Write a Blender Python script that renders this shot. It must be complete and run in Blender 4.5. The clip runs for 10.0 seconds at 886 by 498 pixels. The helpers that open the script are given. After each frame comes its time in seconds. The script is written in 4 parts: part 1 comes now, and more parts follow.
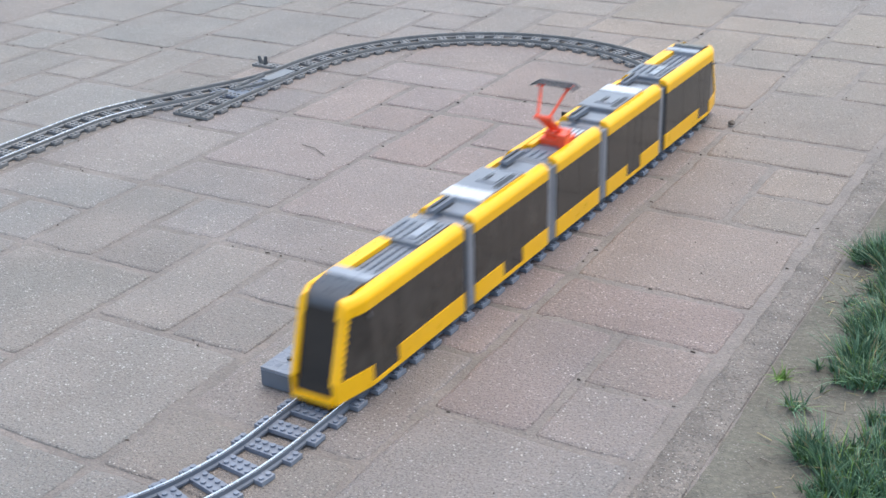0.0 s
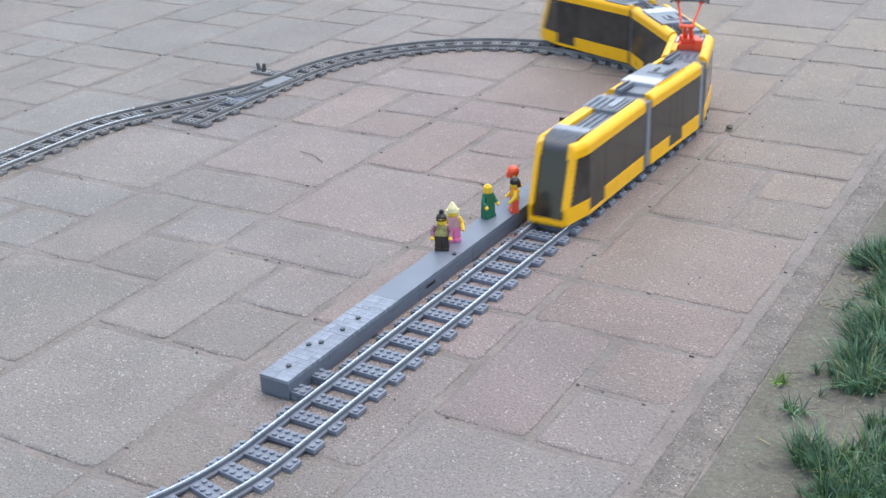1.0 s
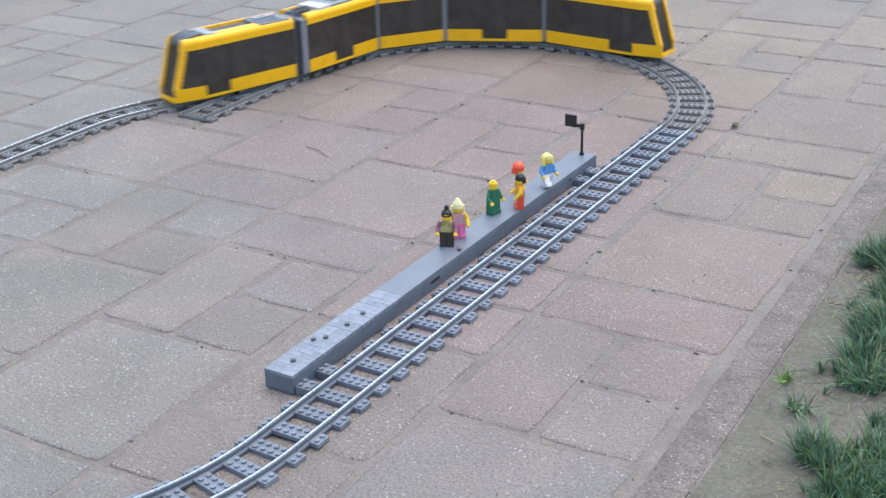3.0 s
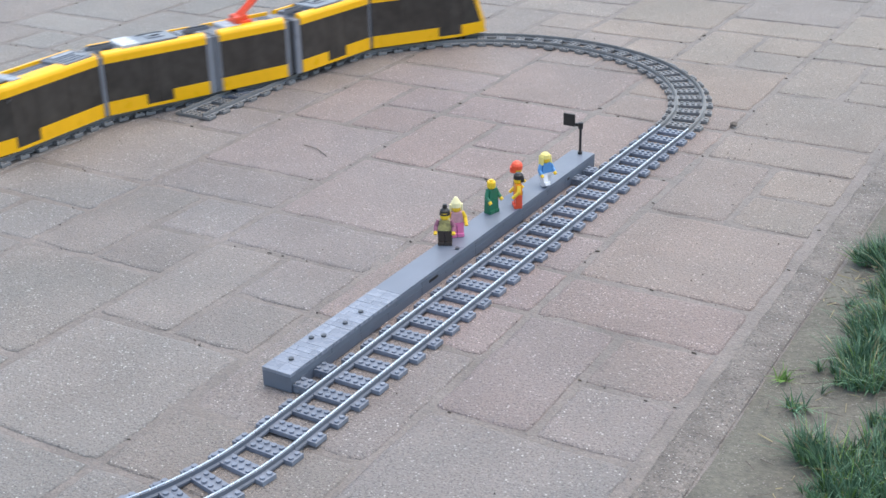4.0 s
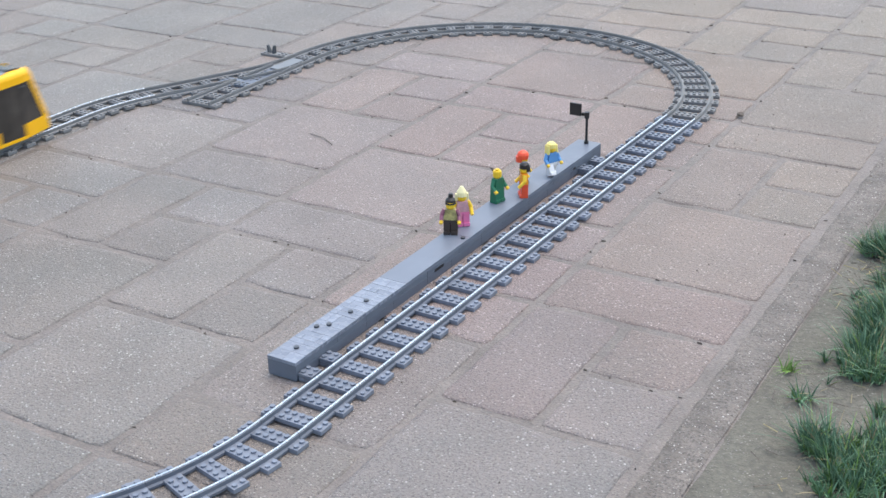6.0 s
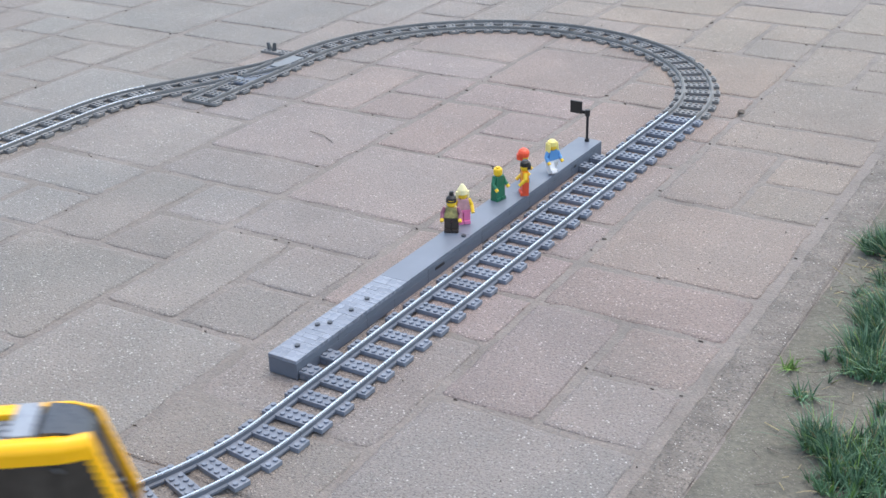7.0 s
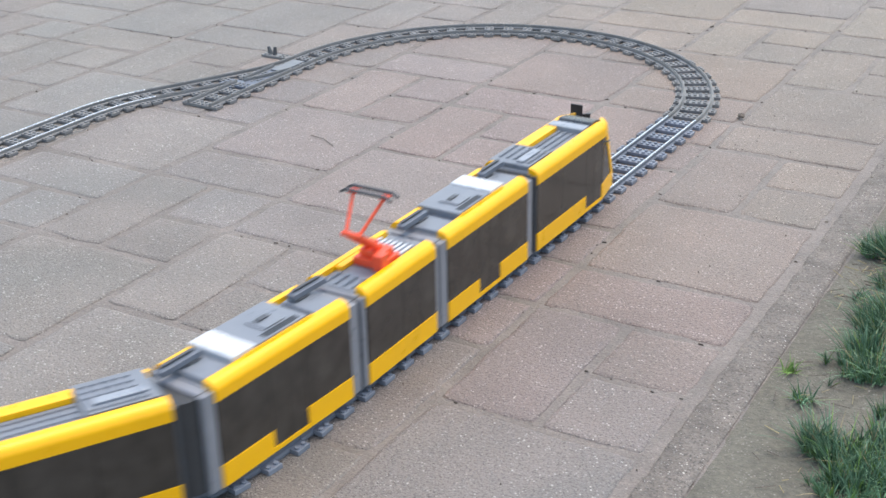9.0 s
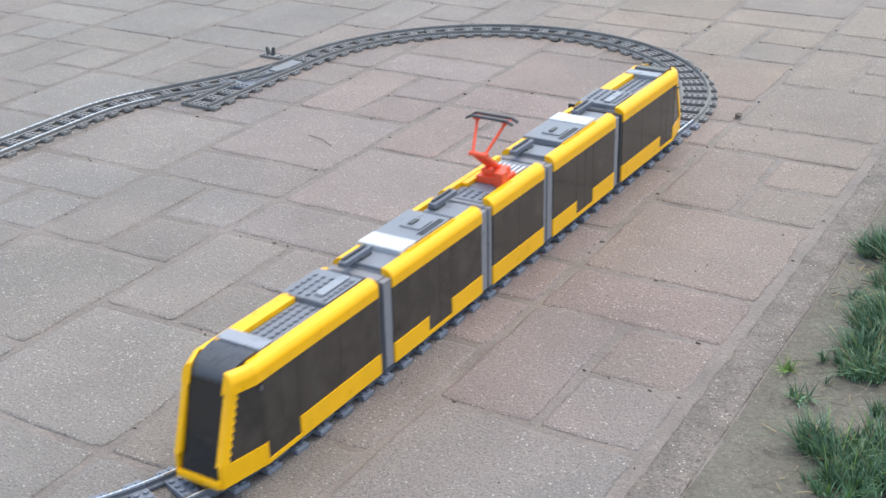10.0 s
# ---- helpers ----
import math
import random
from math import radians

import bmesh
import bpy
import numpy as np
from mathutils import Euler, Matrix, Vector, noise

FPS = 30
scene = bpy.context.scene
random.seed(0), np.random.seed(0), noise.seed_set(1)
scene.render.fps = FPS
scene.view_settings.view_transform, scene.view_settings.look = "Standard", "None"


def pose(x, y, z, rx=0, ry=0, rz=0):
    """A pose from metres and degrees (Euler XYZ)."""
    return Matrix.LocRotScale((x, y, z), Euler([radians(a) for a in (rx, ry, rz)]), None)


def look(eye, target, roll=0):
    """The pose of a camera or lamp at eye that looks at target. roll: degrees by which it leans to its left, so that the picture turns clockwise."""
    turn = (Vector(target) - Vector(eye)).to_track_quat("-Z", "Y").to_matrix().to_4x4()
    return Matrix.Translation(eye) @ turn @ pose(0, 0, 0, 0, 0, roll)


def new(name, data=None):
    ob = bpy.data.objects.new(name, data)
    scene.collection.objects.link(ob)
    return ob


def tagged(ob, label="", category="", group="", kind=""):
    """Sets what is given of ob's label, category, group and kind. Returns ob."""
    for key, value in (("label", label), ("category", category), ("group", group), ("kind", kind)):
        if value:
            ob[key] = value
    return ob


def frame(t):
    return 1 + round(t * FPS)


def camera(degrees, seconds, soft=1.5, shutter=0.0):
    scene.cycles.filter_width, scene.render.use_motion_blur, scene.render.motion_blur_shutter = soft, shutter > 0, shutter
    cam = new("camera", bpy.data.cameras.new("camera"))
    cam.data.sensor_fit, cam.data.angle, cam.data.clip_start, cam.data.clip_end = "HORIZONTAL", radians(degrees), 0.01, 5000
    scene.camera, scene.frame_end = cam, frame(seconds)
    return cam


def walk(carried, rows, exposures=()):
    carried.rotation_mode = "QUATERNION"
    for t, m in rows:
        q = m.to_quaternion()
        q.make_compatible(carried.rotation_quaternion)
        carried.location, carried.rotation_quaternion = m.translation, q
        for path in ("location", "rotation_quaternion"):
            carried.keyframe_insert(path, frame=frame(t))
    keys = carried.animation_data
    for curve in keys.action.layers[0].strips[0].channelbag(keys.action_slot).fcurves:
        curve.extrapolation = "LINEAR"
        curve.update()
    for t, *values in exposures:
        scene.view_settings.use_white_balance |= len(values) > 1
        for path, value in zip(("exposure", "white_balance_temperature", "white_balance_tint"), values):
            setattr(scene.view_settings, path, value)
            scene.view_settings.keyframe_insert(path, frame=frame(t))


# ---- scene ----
cam = camera(37.6, 10.0, soft=1.5, shutter=0.75)
walk(cam, [
    (0, pose(0.6041, -0.8026, 0.5956, 65.675, 1.306, 30.615)),
    (0.5, pose(0.6051, -0.8023, 0.5964, 65.701, 1.233, 30.645)),
    (1, pose(0.6063, -0.8025, 0.5965, 65.920, 1.615, 30.495)),
    (1.5, pose(0.6081, -0.8070, 0.5962, 66.048, 1.626, 30.459)),
    (2, pose(0.6069, -0.8049, 0.5959, 65.899, 1.589, 30.573)),
    (2.5, pose(0.6066, -0.8035, 0.5959, 65.814, 1.515, 30.740)),
    (4, pose(0.6052, -0.8035, 0.5957, 65.724, 1.204, 30.765)),
    (4.5, pose(0.6057, -0.8051, 0.5949, 65.900, 1.238, 30.639)),
    (5, pose(0.6037, -0.8067, 0.5931, 65.631, 1.162, 30.752)),
    (5.5, pose(0.6059, -0.8040, 0.5944, 65.415, 1.139, 31.056)),
    (7, pose(0.6030, -0.8023, 0.5949, 65.160, 1.120, 31.054)),
    (7.5, pose(0.6035, -0.8021, 0.5943, 65.166, 1.136, 31.042)),
    (8, pose(0.6039, -0.8029, 0.5944, 65.186, 1.078, 31.064)),
    (8.5, pose(0.6030, -0.8032, 0.5951, 65.216, 1.045, 31.040)),
    (9, pose(0.6044, -0.8031, 0.5944, 65.351, 1.153, 31.088)),
    (9.5, pose(0.6055, -0.8065, 0.5953, 65.417, 1.124, 30.996)),
    (10, pose(0.6066, -0.8065, 0.5959, 65.348, 1.211, 30.980)),
], exposures=[(0, 1.10, 6850, 7), (2.5, 1.10, 6760, 7), (5.5, 1.10, 6870, 7), (7, 1.10, 6870, 7), (8, 1.10, 7000, 7), (9, 1.10, 7100, 7), (10, 1.10, 7100, 7)])

# ---- light: open shade under a bright, hazy sky ----
world = bpy.data.worlds.new("sky")
scene.world = world
world.use_nodes = True
sky = world.node_tree.nodes.new("ShaderNodeTexSky")
sky.sky_type, sky.sun_disc = "NISHITA", False
SUN_ELEVATION, SUN_AZIMUTH = radians(74), radians(9)
sky.sun_elevation, sky.sun_rotation = SUN_ELEVATION, SUN_AZIMUTH
sky.dust_density, sky.air_density = 2.5, 1.3
world.node_tree.links.new(sky.outputs[0], world.node_tree.nodes["Background"].inputs[0])
world.node_tree.nodes["Background"].inputs[1].default_value = 0.15
sun = new("sun", bpy.data.lights.new("sun", "SUN"))
sun.data.energy, sun.data.angle, sun.data.color = 0.8, radians(60), (1.0, 0.95, 0.9)
sun.matrix_world = look((0.13, 0.82, 2.88), (0, 0, 0))


# ---- materials ----
def mat(name, base, rough=0.5, metal=0.0, vary=0.15, grain=400.0, blotch=12.0, bump=0.1, bump_scale=600.0, island=0.0, spec=0.5, tint=None, speck=0.0, coat=0.0, ground=False):
    m = bpy.data.materials.new(name)
    m.use_nodes = True
    nt = m.node_tree
    nodes, link = nt.nodes, nt.links.new
    bsdf = nodes["Principled BSDF"]
    bsdf.inputs["Roughness"].default_value = rough
    bsdf.inputs["Metallic"].default_value = metal
    bsdf.inputs["Specular IOR Level"].default_value = spec
    bsdf.inputs["Coat Weight"].default_value = coat
    co = nodes.new("ShaderNodeNewGeometry").outputs["Position"] if ground else nodes.new("ShaderNodeTexCoord").outputs["Object"]

    def noise_tex(scale, detail=4.0):
        n = nodes.new("ShaderNodeTexNoise")
        n.inputs["Scale"].default_value, n.inputs["Detail"].default_value = scale, detail
        link(co, n.inputs["Vector"])
        return n.outputs["Fac"]

    def mixed(kind, fac, a, b):
        x = nodes.new("ShaderNodeMix")
        x.data_type, x.blend_type = "RGBA", kind
        for k, v in ((0, fac), (6, a), (7, b)):
            if isinstance(v, (int, float)):
                x.inputs[k].default_value = v
            elif isinstance(v, tuple):
                x.inputs[k].default_value = (*v, 1)
            else:
                link(v, x.inputs[k])
        return x.outputs[2]

    def ramp(fac, lo, hi, dark, light):
        r = nodes.new("ShaderNodeMapRange")
        r.inputs[1].default_value, r.inputs[2].default_value, r.inputs[3].default_value, r.inputs[4].default_value = lo, hi, dark, light
        link(fac, r.inputs[0])
        return r.outputs[0]

    def grey(v):
        c = nodes.new("ShaderNodeCombineColor")
        for k in range(3):
            link(v, c.inputs[k])
        return c.outputs[0]

    big, fine = noise_tex(blotch, 3.0), noise_tex(grain, 3.0)
    col = mixed("MULTIPLY", 1.0, base, grey(ramp(big, 0.3, 0.7, 1 - vary, 1 + vary)))
    if tint:
        col = mixed("MIX", ramp(noise_tex(blotch * 0.55 + 1.7, 4.0), 0.4, 0.68, 0.0, 0.8), col, tint)
    col = mixed("MULTIPLY", 1.0, col, grey(ramp(fine, 0.3, 0.7, 1 - vary, 1 + vary)))
    if speck:
        v = nodes.new("ShaderNodeTexVoronoi")
        v.inputs["Scale"].default_value = 410.0
        link(co, v.inputs["Vector"])
        sep = nodes.new("ShaderNodeSeparateColor")
        link(v.outputs["Color"], sep.inputs[0])
        size = nodes.new("ShaderNodeMath")
        size.operation = "DIVIDE"
        link(v.outputs["Distance"], size.inputs[0])
        link(ramp(sep.outputs[2], 0.0, 1.0, 0.5, 1.6), size.inputs[1])
        keep = nodes.new("ShaderNodeMath")
        keep.operation = "MULTIPLY"
        link(ramp(size.outputs[0], 0.16, 0.34, 1.0, 0.0), keep.inputs[0])
        patch = nodes.new("ShaderNodeMath")
        patch.operation = "MULTIPLY"
        link(ramp(sep.outputs[0], 0.40, 0.90, 0.0, min(1.0, speck * 1.2)), patch.inputs[0])
        link(ramp(noise_tex(46.0, 3.0), 0.36, 0.62, 0.25, 1.0), patch.inputs[1])
        link(patch.outputs[0], keep.inputs[1])
        col = mixed("MIX", keep.outputs[0], col, (0.62, 0.585, 0.55))
        dots = nodes.new("ShaderNodeMath")
        dots.operation = "MULTIPLY"
        link(ramp(size.outputs[0], 0.16, 0.34, 1.0, 0.0), dots.inputs[0])
        link(ramp(sep.outputs[1], 0.62, 0.97, 0.0, speck * 0.8), dots.inputs[1])
        col = mixed("MIX", dots.outputs[0], col, (0.1, 0.09, 0.085))
        # pits, and sparse larger pale chips of aggregate
        col = mixed("MIX", ramp(noise_tex(420.0, 2.0), 0.55, 0.66, 0.0, 0.95 * speck), col, (0.085, 0.075, 0.07))
        w = nodes.new("ShaderNodeTexVoronoi")
        w.inputs["Scale"].default_value = 230.0
        link(co, w.inputs["Vector"])
        pick = nodes.new("ShaderNodeSeparateColor")
        link(w.outputs["Color"], pick.inputs[0])
        chip = nodes.new("ShaderNodeMath")
        chip.operation = "MULTIPLY"
        link(ramp(w.outputs["Distance"], 0.10, 0.19, 1.0, 0.0), chip.inputs[0])
        link(ramp(pick.outputs[0], 0.91, 0.98, 0.0, speck * 0.9), chip.inputs[1])
        col = mixed("MIX", chip.outputs[0], col, (0.60, 0.57, 0.53))
    if island:
        g = nodes.new("ShaderNodeObjectInfo").outputs["Random"]
        col = mixed("MULTIPLY", 1.0, col, grey(ramp(g, 0.0, 1.0, 1 - island, 1 + island)))
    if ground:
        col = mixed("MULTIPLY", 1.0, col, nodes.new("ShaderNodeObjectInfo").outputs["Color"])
    link(col, bsdf.inputs["Base Color"])
    link(ramp(fine, 0.3, 0.7, max(0.03, rough - 0.08), min(1.0, rough + 0.08)), bsdf.inputs["Roughness"])
    if bump:
        b = nodes.new("ShaderNodeBump")
        b.inputs["Strength"].default_value, b.inputs["Distance"].default_value = bump, 0.002
        height = noise_tex(bump_scale, 5.0)
        if speck:
            pits = nodes.new("ShaderNodeMath")
            pits.operation = "MULTIPLY_ADD"
            link(ramp(noise_tex(bump_scale * 0.4, 3.0), 0.35, 0.6, 0.0, 1.0), pits.inputs[0])
            pits.inputs[1].default_value = 0.22
            link(height, pits.inputs[2])
            grit = nodes.new("ShaderNodeMath")
            grit.operation = "MULTIPLY_ADD"
            link(ramp(v.outputs["Distance"], 0.1, 0.5, 1.0, 0.0), grit.inputs[0])
            grit.inputs[1].default_value = 0.38
            link(pits.outputs[0], grit.inputs[2])
            height = grit.outputs[0]
        link(height, b.inputs["Height"])
        link(b.outputs["Normal"], bsdf.inputs["Normal"])
    return m


PAVER = mat("paver_concrete", (0.224, 0.193, 0.178), 0.52, vary=0.16, grain=340, blotch=7, bump=0.85, bump_scale=640, island=0.08, tint=(0.193, 0.178, 0.168), speck=0.75, ground=True)
GROUT = mat("joint_dust", (0.184, 0.161, 0.148), 0.6, vary=0.2, grain=300, blotch=14, bump=0.7, bump_scale=420, speck=0.3, ground=True)
EDGING = mat("edging_concrete", (0.160, 0.141, 0.126), 0.66, vary=0.26, grain=300, blotch=26, bump=1.0, bump_scale=210, speck=1.0, ground=True)
SOIL = mat("soil", (0.132, 0.127, 0.106), 0.95, vary=0.22, grain=190, blotch=10, bump=0.8, bump_scale=260, tint=(0.128, 0.121, 0.098), speck=0.3, ground=True)
GREY = mat("grey_plastic", (0.128, 0.149, 0.189), 0.38, vary=0.06, grain=90, blotch=30, bump=0.02)
TIE_GREY = mat("tie_plastic", (0.180, 0.204, 0.252), 0.33, vary=0.08, grain=90, blotch=30, bump=0.02, island=0.08)
PALE = mat("pale_grey_plastic", (0.54, 0.565, 0.61), 0.24, vary=0.04, grain=80, blotch=25, bump=0.01)
ROOF_GREY = mat("roof_grey_plastic", (0.19, 0.212, 0.25), 0.35, vary=0.06, grain=90, blotch=30, bump=0.02)
DARK = mat("dark_grey_plastic", (0.06, 0.067, 0.08), 0.4, vary=0.08, grain=90, blotch=30, bump=0.02)
BLACK = mat("black_plastic", (0.018, 0.017, 0.018), 0.35, vary=0.1, grain=90, blotch=30, bump=0.02)
YELLOW = mat("yellow_plastic", (0.99, 0.50, 0.004), 0.34, vary=0.04, grain=70, blotch=20, bump=0.015)
GLAZING = mat("smoked_plastic", (0.046, 0.040, 0.035), 0.16, vary=0.2, grain=60, blotch=25, bump=0.01)
SCREEN = mat("windscreen_plastic", (0.022, 0.021, 0.021), 0.09, vary=0.1, grain=60, blotch=25, bump=0.0, spec=0.6)
RED = mat("red_plastic", (0.84, 0.095, 0.04), 0.35, vary=0.05, grain=70, blotch=20, bump=0.01)
# tie plastic darkened: the shade on the rails' sides put into their colour
SHADED_RAIL_GREY = mat("shaded_rail_plastic", (0.125, 0.142, 0.176), 0.48, vary=0.08, grain=90, blotch=30, bump=0.02)
METAL = mat("rail_metal", (0.93, 0.92, 0.905), 0.24, metal=1.0, vary=0.08, grain=250, blotch=18, bump=0.04)
PALE_TRACK = mat("pale_track_plastic", (0.165, 0.175, 0.192), 0.4, vary=0.06, grain=90, blotch=30, bump=0.02)
# less blue grey for the track pieces beyond the near straight
NEUTRAL_GREY = mat("neutral_grey_plastic", (0.19, 0.193, 0.198), 0.45, vary=0.08, grain=90, blotch=30, bump=0.02, island=0.08)
# greyer, rougher rail heads of the far curve and the switch
DULL_METAL = mat("dull_metal", (0.20, 0.205, 0.21), 0.5, metal=0.5, vary=0.1, grain=250, blotch=18, bump=0.04)
SKIN = mat("doll_yellow", (0.85, 0.55, 0.03), 0.35, vary=0.03, grain=60, blotch=20, bump=0)
BLOND = mat("doll_blond", (0.85, 0.72, 0.24), 0.4, vary=0.05, grain=60, blotch=20, bump=0)
GREEN = mat("doll_green", (0.014, 0.15, 0.082), 0.35, vary=0.05, grain=60, blotch=20, bump=0)
PINK = mat("doll_pink", (0.88, 0.22, 0.45), 0.4, vary=0.05, grain=60, blotch=20, bump=0)
MAUVE = mat("doll_mauve", (0.30, 0.11, 0.17), 0.4, vary=0.1, grain=60, blotch=20, bump=0)
BLUE = mat("doll_blue", (0.10, 0.30, 0.62), 0.4, vary=0.05, grain=60, blotch=20, bump=0)
WHITE = mat("doll_white", (0.78, 0.78, 0.8), 0.4, vary=0.03, grain=60, blotch=20, bump=0)
PATTERN = mat("doll_patterned_top", (0.42, 0.36, 0.14), 0.4, vary=0.3, grain=250, blotch=160, bump=0, tint=(0.05, 0.05, 0.045))
PALE_PINK = mat("doll_pale_pink", (0.62, 0.34, 0.38), 0.4, vary=0.15, grain=200, blotch=120, bump=0)
CREAM = mat("doll_cream", (0.86, 0.78, 0.45), 0.4, vary=0.05, grain=60, blotch=20, bump=0)
ORANGE = mat("doll_orange", (0.85, 0.30, 0.01), 0.4, vary=0.05, grain=60, blotch=20, bump=0)
BROWN = mat("doll_brown", (0.045, 0.03, 0.025), 0.45, vary=0.05, grain=60, blotch=20, bump=0)
MID_BLADE = mat("mid_grass_blade", (0.165, 0.285, 0.18), 0.5, vary=0.3, grain=40, blotch=14, bump=0, spec=0.3)
BLADE = mat("grass_blade", (0.098, 0.185, 0.122), 0.5, vary=0.3, grain=40, blotch=14, bump=0, spec=0.2, tint=(0.115, 0.21, 0.10))
YOUNG = mat("young_grass_blade", (0.13, 0.24, 0.05), 0.55, vary=0.25, grain=40, blotch=14, bump=0)
STRAW = mat("dry_blade", (0.33, 0.28, 0.16), 0.8, vary=0.2, grain=40, blotch=14, bump=0)
STONE = mat("dark_crumb", (0.13, 0.11, 0.095), 0.95, vary=0.3, grain=300, blotch=60, bump=0.5)


# ---- mesh helpers ----
def hexa(bm, c, bevel=0.0, slot=0):
    """A block from eight corners: four below, four above, in the same turn."""
    v = [bm.verts.new(p) for p in c]
    f = [bm.faces.new([v[i] for i in q]) for q in ((3, 2, 1, 0), (4, 5, 6, 7), (0, 1, 5, 4), (1, 2, 6, 5), (2, 3, 7, 6), (3, 0, 4, 7))]
    for x in f:
        x.material_index = slot
    if bevel:
        e = {y for x in f for y in x.edges}
        r = bmesh.ops.bevel(bm, geom=list(e), offset=bevel, segments=2, affect="EDGES", profile=0.6)
        for x in r["faces"]:
            x.material_index = slot


def box(bm, x0, x1, y0, y1, z0, z1, bevel=0.0005, slot=0):
    hexa(bm, [(x0, y0, z0), (x1, y0, z0), (x1, y1, z0), (x0, y1, z0), (x0, y0, z1), (x1, y0, z1), (x1, y1, z1), (x0, y1, z1)], bevel, slot)


def disc(bm, x, y, z0, z1, r, n=10, slot=0, r1=None, m=None):
    """An upright round stud or post; r1: radius above; m: a pose for it."""
    r1 = r if r1 is None else r1
    lo, hi = [], []
    for i in range(n):
        a = 2 * math.pi * i / n
        p, q = Vector((x + r * math.cos(a), y + r * math.sin(a), z0)), Vector((x + r1 * math.cos(a), y + r1 * math.sin(a), z1))
        lo.append(bm.verts.new(m @ p if m else p))
        hi.append(bm.verts.new(m @ q if m else q))
    faces = [bm.faces.new(hi), bm.faces.new(lo[::-1])]
    for i in range(n):
        faces.append(bm.faces.new((lo[i], lo[(i + 1) % n], hi[(i + 1) % n], hi[i])))
    for f in faces:
        f.material_index = slot


def stick(bm, a, b, r, n=6, slot=0):
    a, b = Vector(a), Vector(b)
    m = Matrix.Translation(a) @ (b - a).to_track_quat("Z", "Y").to_matrix().to_4x4()
    disc(bm, 0, 0, 0, (b - a).length, r, n, slot, m=m)


def part(name, bm, material, parent=None, label="", m=None, smooth=False):
    me = bpy.data.meshes.new(name)
    bmesh.ops.recalc_face_normals(bm, faces=bm.faces)
    bm.to_mesh(me)
    bm.free()
    for k in material if isinstance(material, (list, tuple)) else [material]:
        me.materials.append(k)
    if smooth:
        for f in me.polygons:
            f.use_smooth = True
    ob = new(name, me)
    ob.parent = parent
    if m:
        ob.matrix_basis = m
    if label:
        tagged(ob, label)
    return ob


def shared(name, mesh, parent, m):
    ob = new(name, mesh)
    ob.parent, ob.matrix_basis = parent, m
    return ob


def empty(name, m=None):
    ob = new(name)
    ob.empty_display_size = 0.02
    if m:
        ob.matrix_basis = m
    return ob


# ---- the toy railway's line: lengths and turns ----
RAD = 0.32
NEAR, FAR = -0.088, 0.808
SWING, BEND, SLANT = 25.0, 0.27, 0.158
DROP = 2 * BEND * math.sin(radians(SWING)) + SLANT * math.cos(radians(SWING))
SHIFT = 2 * BEND * (1 - math.cos(radians(SWING))) + SLANT * math.sin(radians(SWING))
WIDE, TIGHT = 0.3370, 0.3130
HALF_TURN = math.pi / 2 * (WIDE + TIGHT)
LINE = [(FAR - NEAR, 0.0), (math.pi / 4 * WIDE, 1 / WIDE), (math.pi / 2 * TIGHT, 1 / TIGHT), (math.pi / 4 * WIDE, 1 / WIDE), (BEND * radians(SWING), -1 / BEND), (SLANT, 0.0), (BEND * radians(SWING), 1 / BEND),
        (FAR - DROP - NEAR, 0.0), (math.pi / 2 * RAD, 1 / RAD), (SHIFT, 0.0), (math.pi / 2 * RAD, 1 / RAD)]
LAP = sum(n for n, _ in LINE)


def line_at(s):
    """Place and heading (radians from +x) on the line, s metres past y = 0 of the straight."""
    s = (s - NEAR) % LAP
    x, y, h = 0.0, NEAR, math.pi / 2
    for n, k in LINE:
        d = min(s, n)
        if k:
            x, y = x + (math.sin(h + k * d) - math.sin(h)) / k, y - (math.cos(h + k * d) - math.cos(h)) / k
            h += k * d
        else:
            x, y = x + d * math.cos(h), y + d * math.sin(h)
        s -= d
        if s <= 1e-9:
            break
    return x, y, h


def spur_at(s):
    return -2 * RAD, FAR - s, -math.pi / 2


def on_line(s, way=line_at):
    """The pose on the line: y ahead, x to the right."""
    x, y, h = way(s)
    return pose(x, y, 0, 0, 0, math.degrees(h) - 90)


# ---- ground ----
PX, PY, RIGHT, BASE = 0.0988, 0.1018, 0.272, 0.028
TURN = 1.0
LAY = Matrix.Translation((0, 0.3, 0)) @ pose(0, 0, 0, 0, 0, TURN) @ Matrix.Translation((0, -0.3, 0))
xs = [-60, -20, -8, -4, -2.6] + [-1.9 + 0.009 * k for k in range(243)] + [0.6, 2, 6, 20, 60]
ys = [-60, -20, -8, -3, -1] + [-0.5 + 0.009 * k for k in range(278)] + [3, 6, 20, 60]
co = []
for y in ys:
    for x in xs:
        if -1.9 <= x <= 0.281 and -0.5 <= y <= 2.0:
            z = -0.0016 + 0.0012 * noise.noise((x * 21, y * 21, 5.0)) + 0.0007 * noise.noise((x * 70, y * 70, 9.0))
        else:
            z = -0.0022 if x < 0.281 else -0.009
        co.append((x, y, z))
nx = len(xs)
quads = [(a, a + 1, a + 1 + nx, a + nx) for a in (i + j * nx for j in range(len(ys) - 1) for i in range(nx - 1))]
me = bpy.data.meshes.new("ground")
me.from_pydata(co, [], quads)
me.materials.append(GROUT)
tagged(new("ground", me), "dusty grey-brown mortar bed under the pavers", "ground", kind="structure")

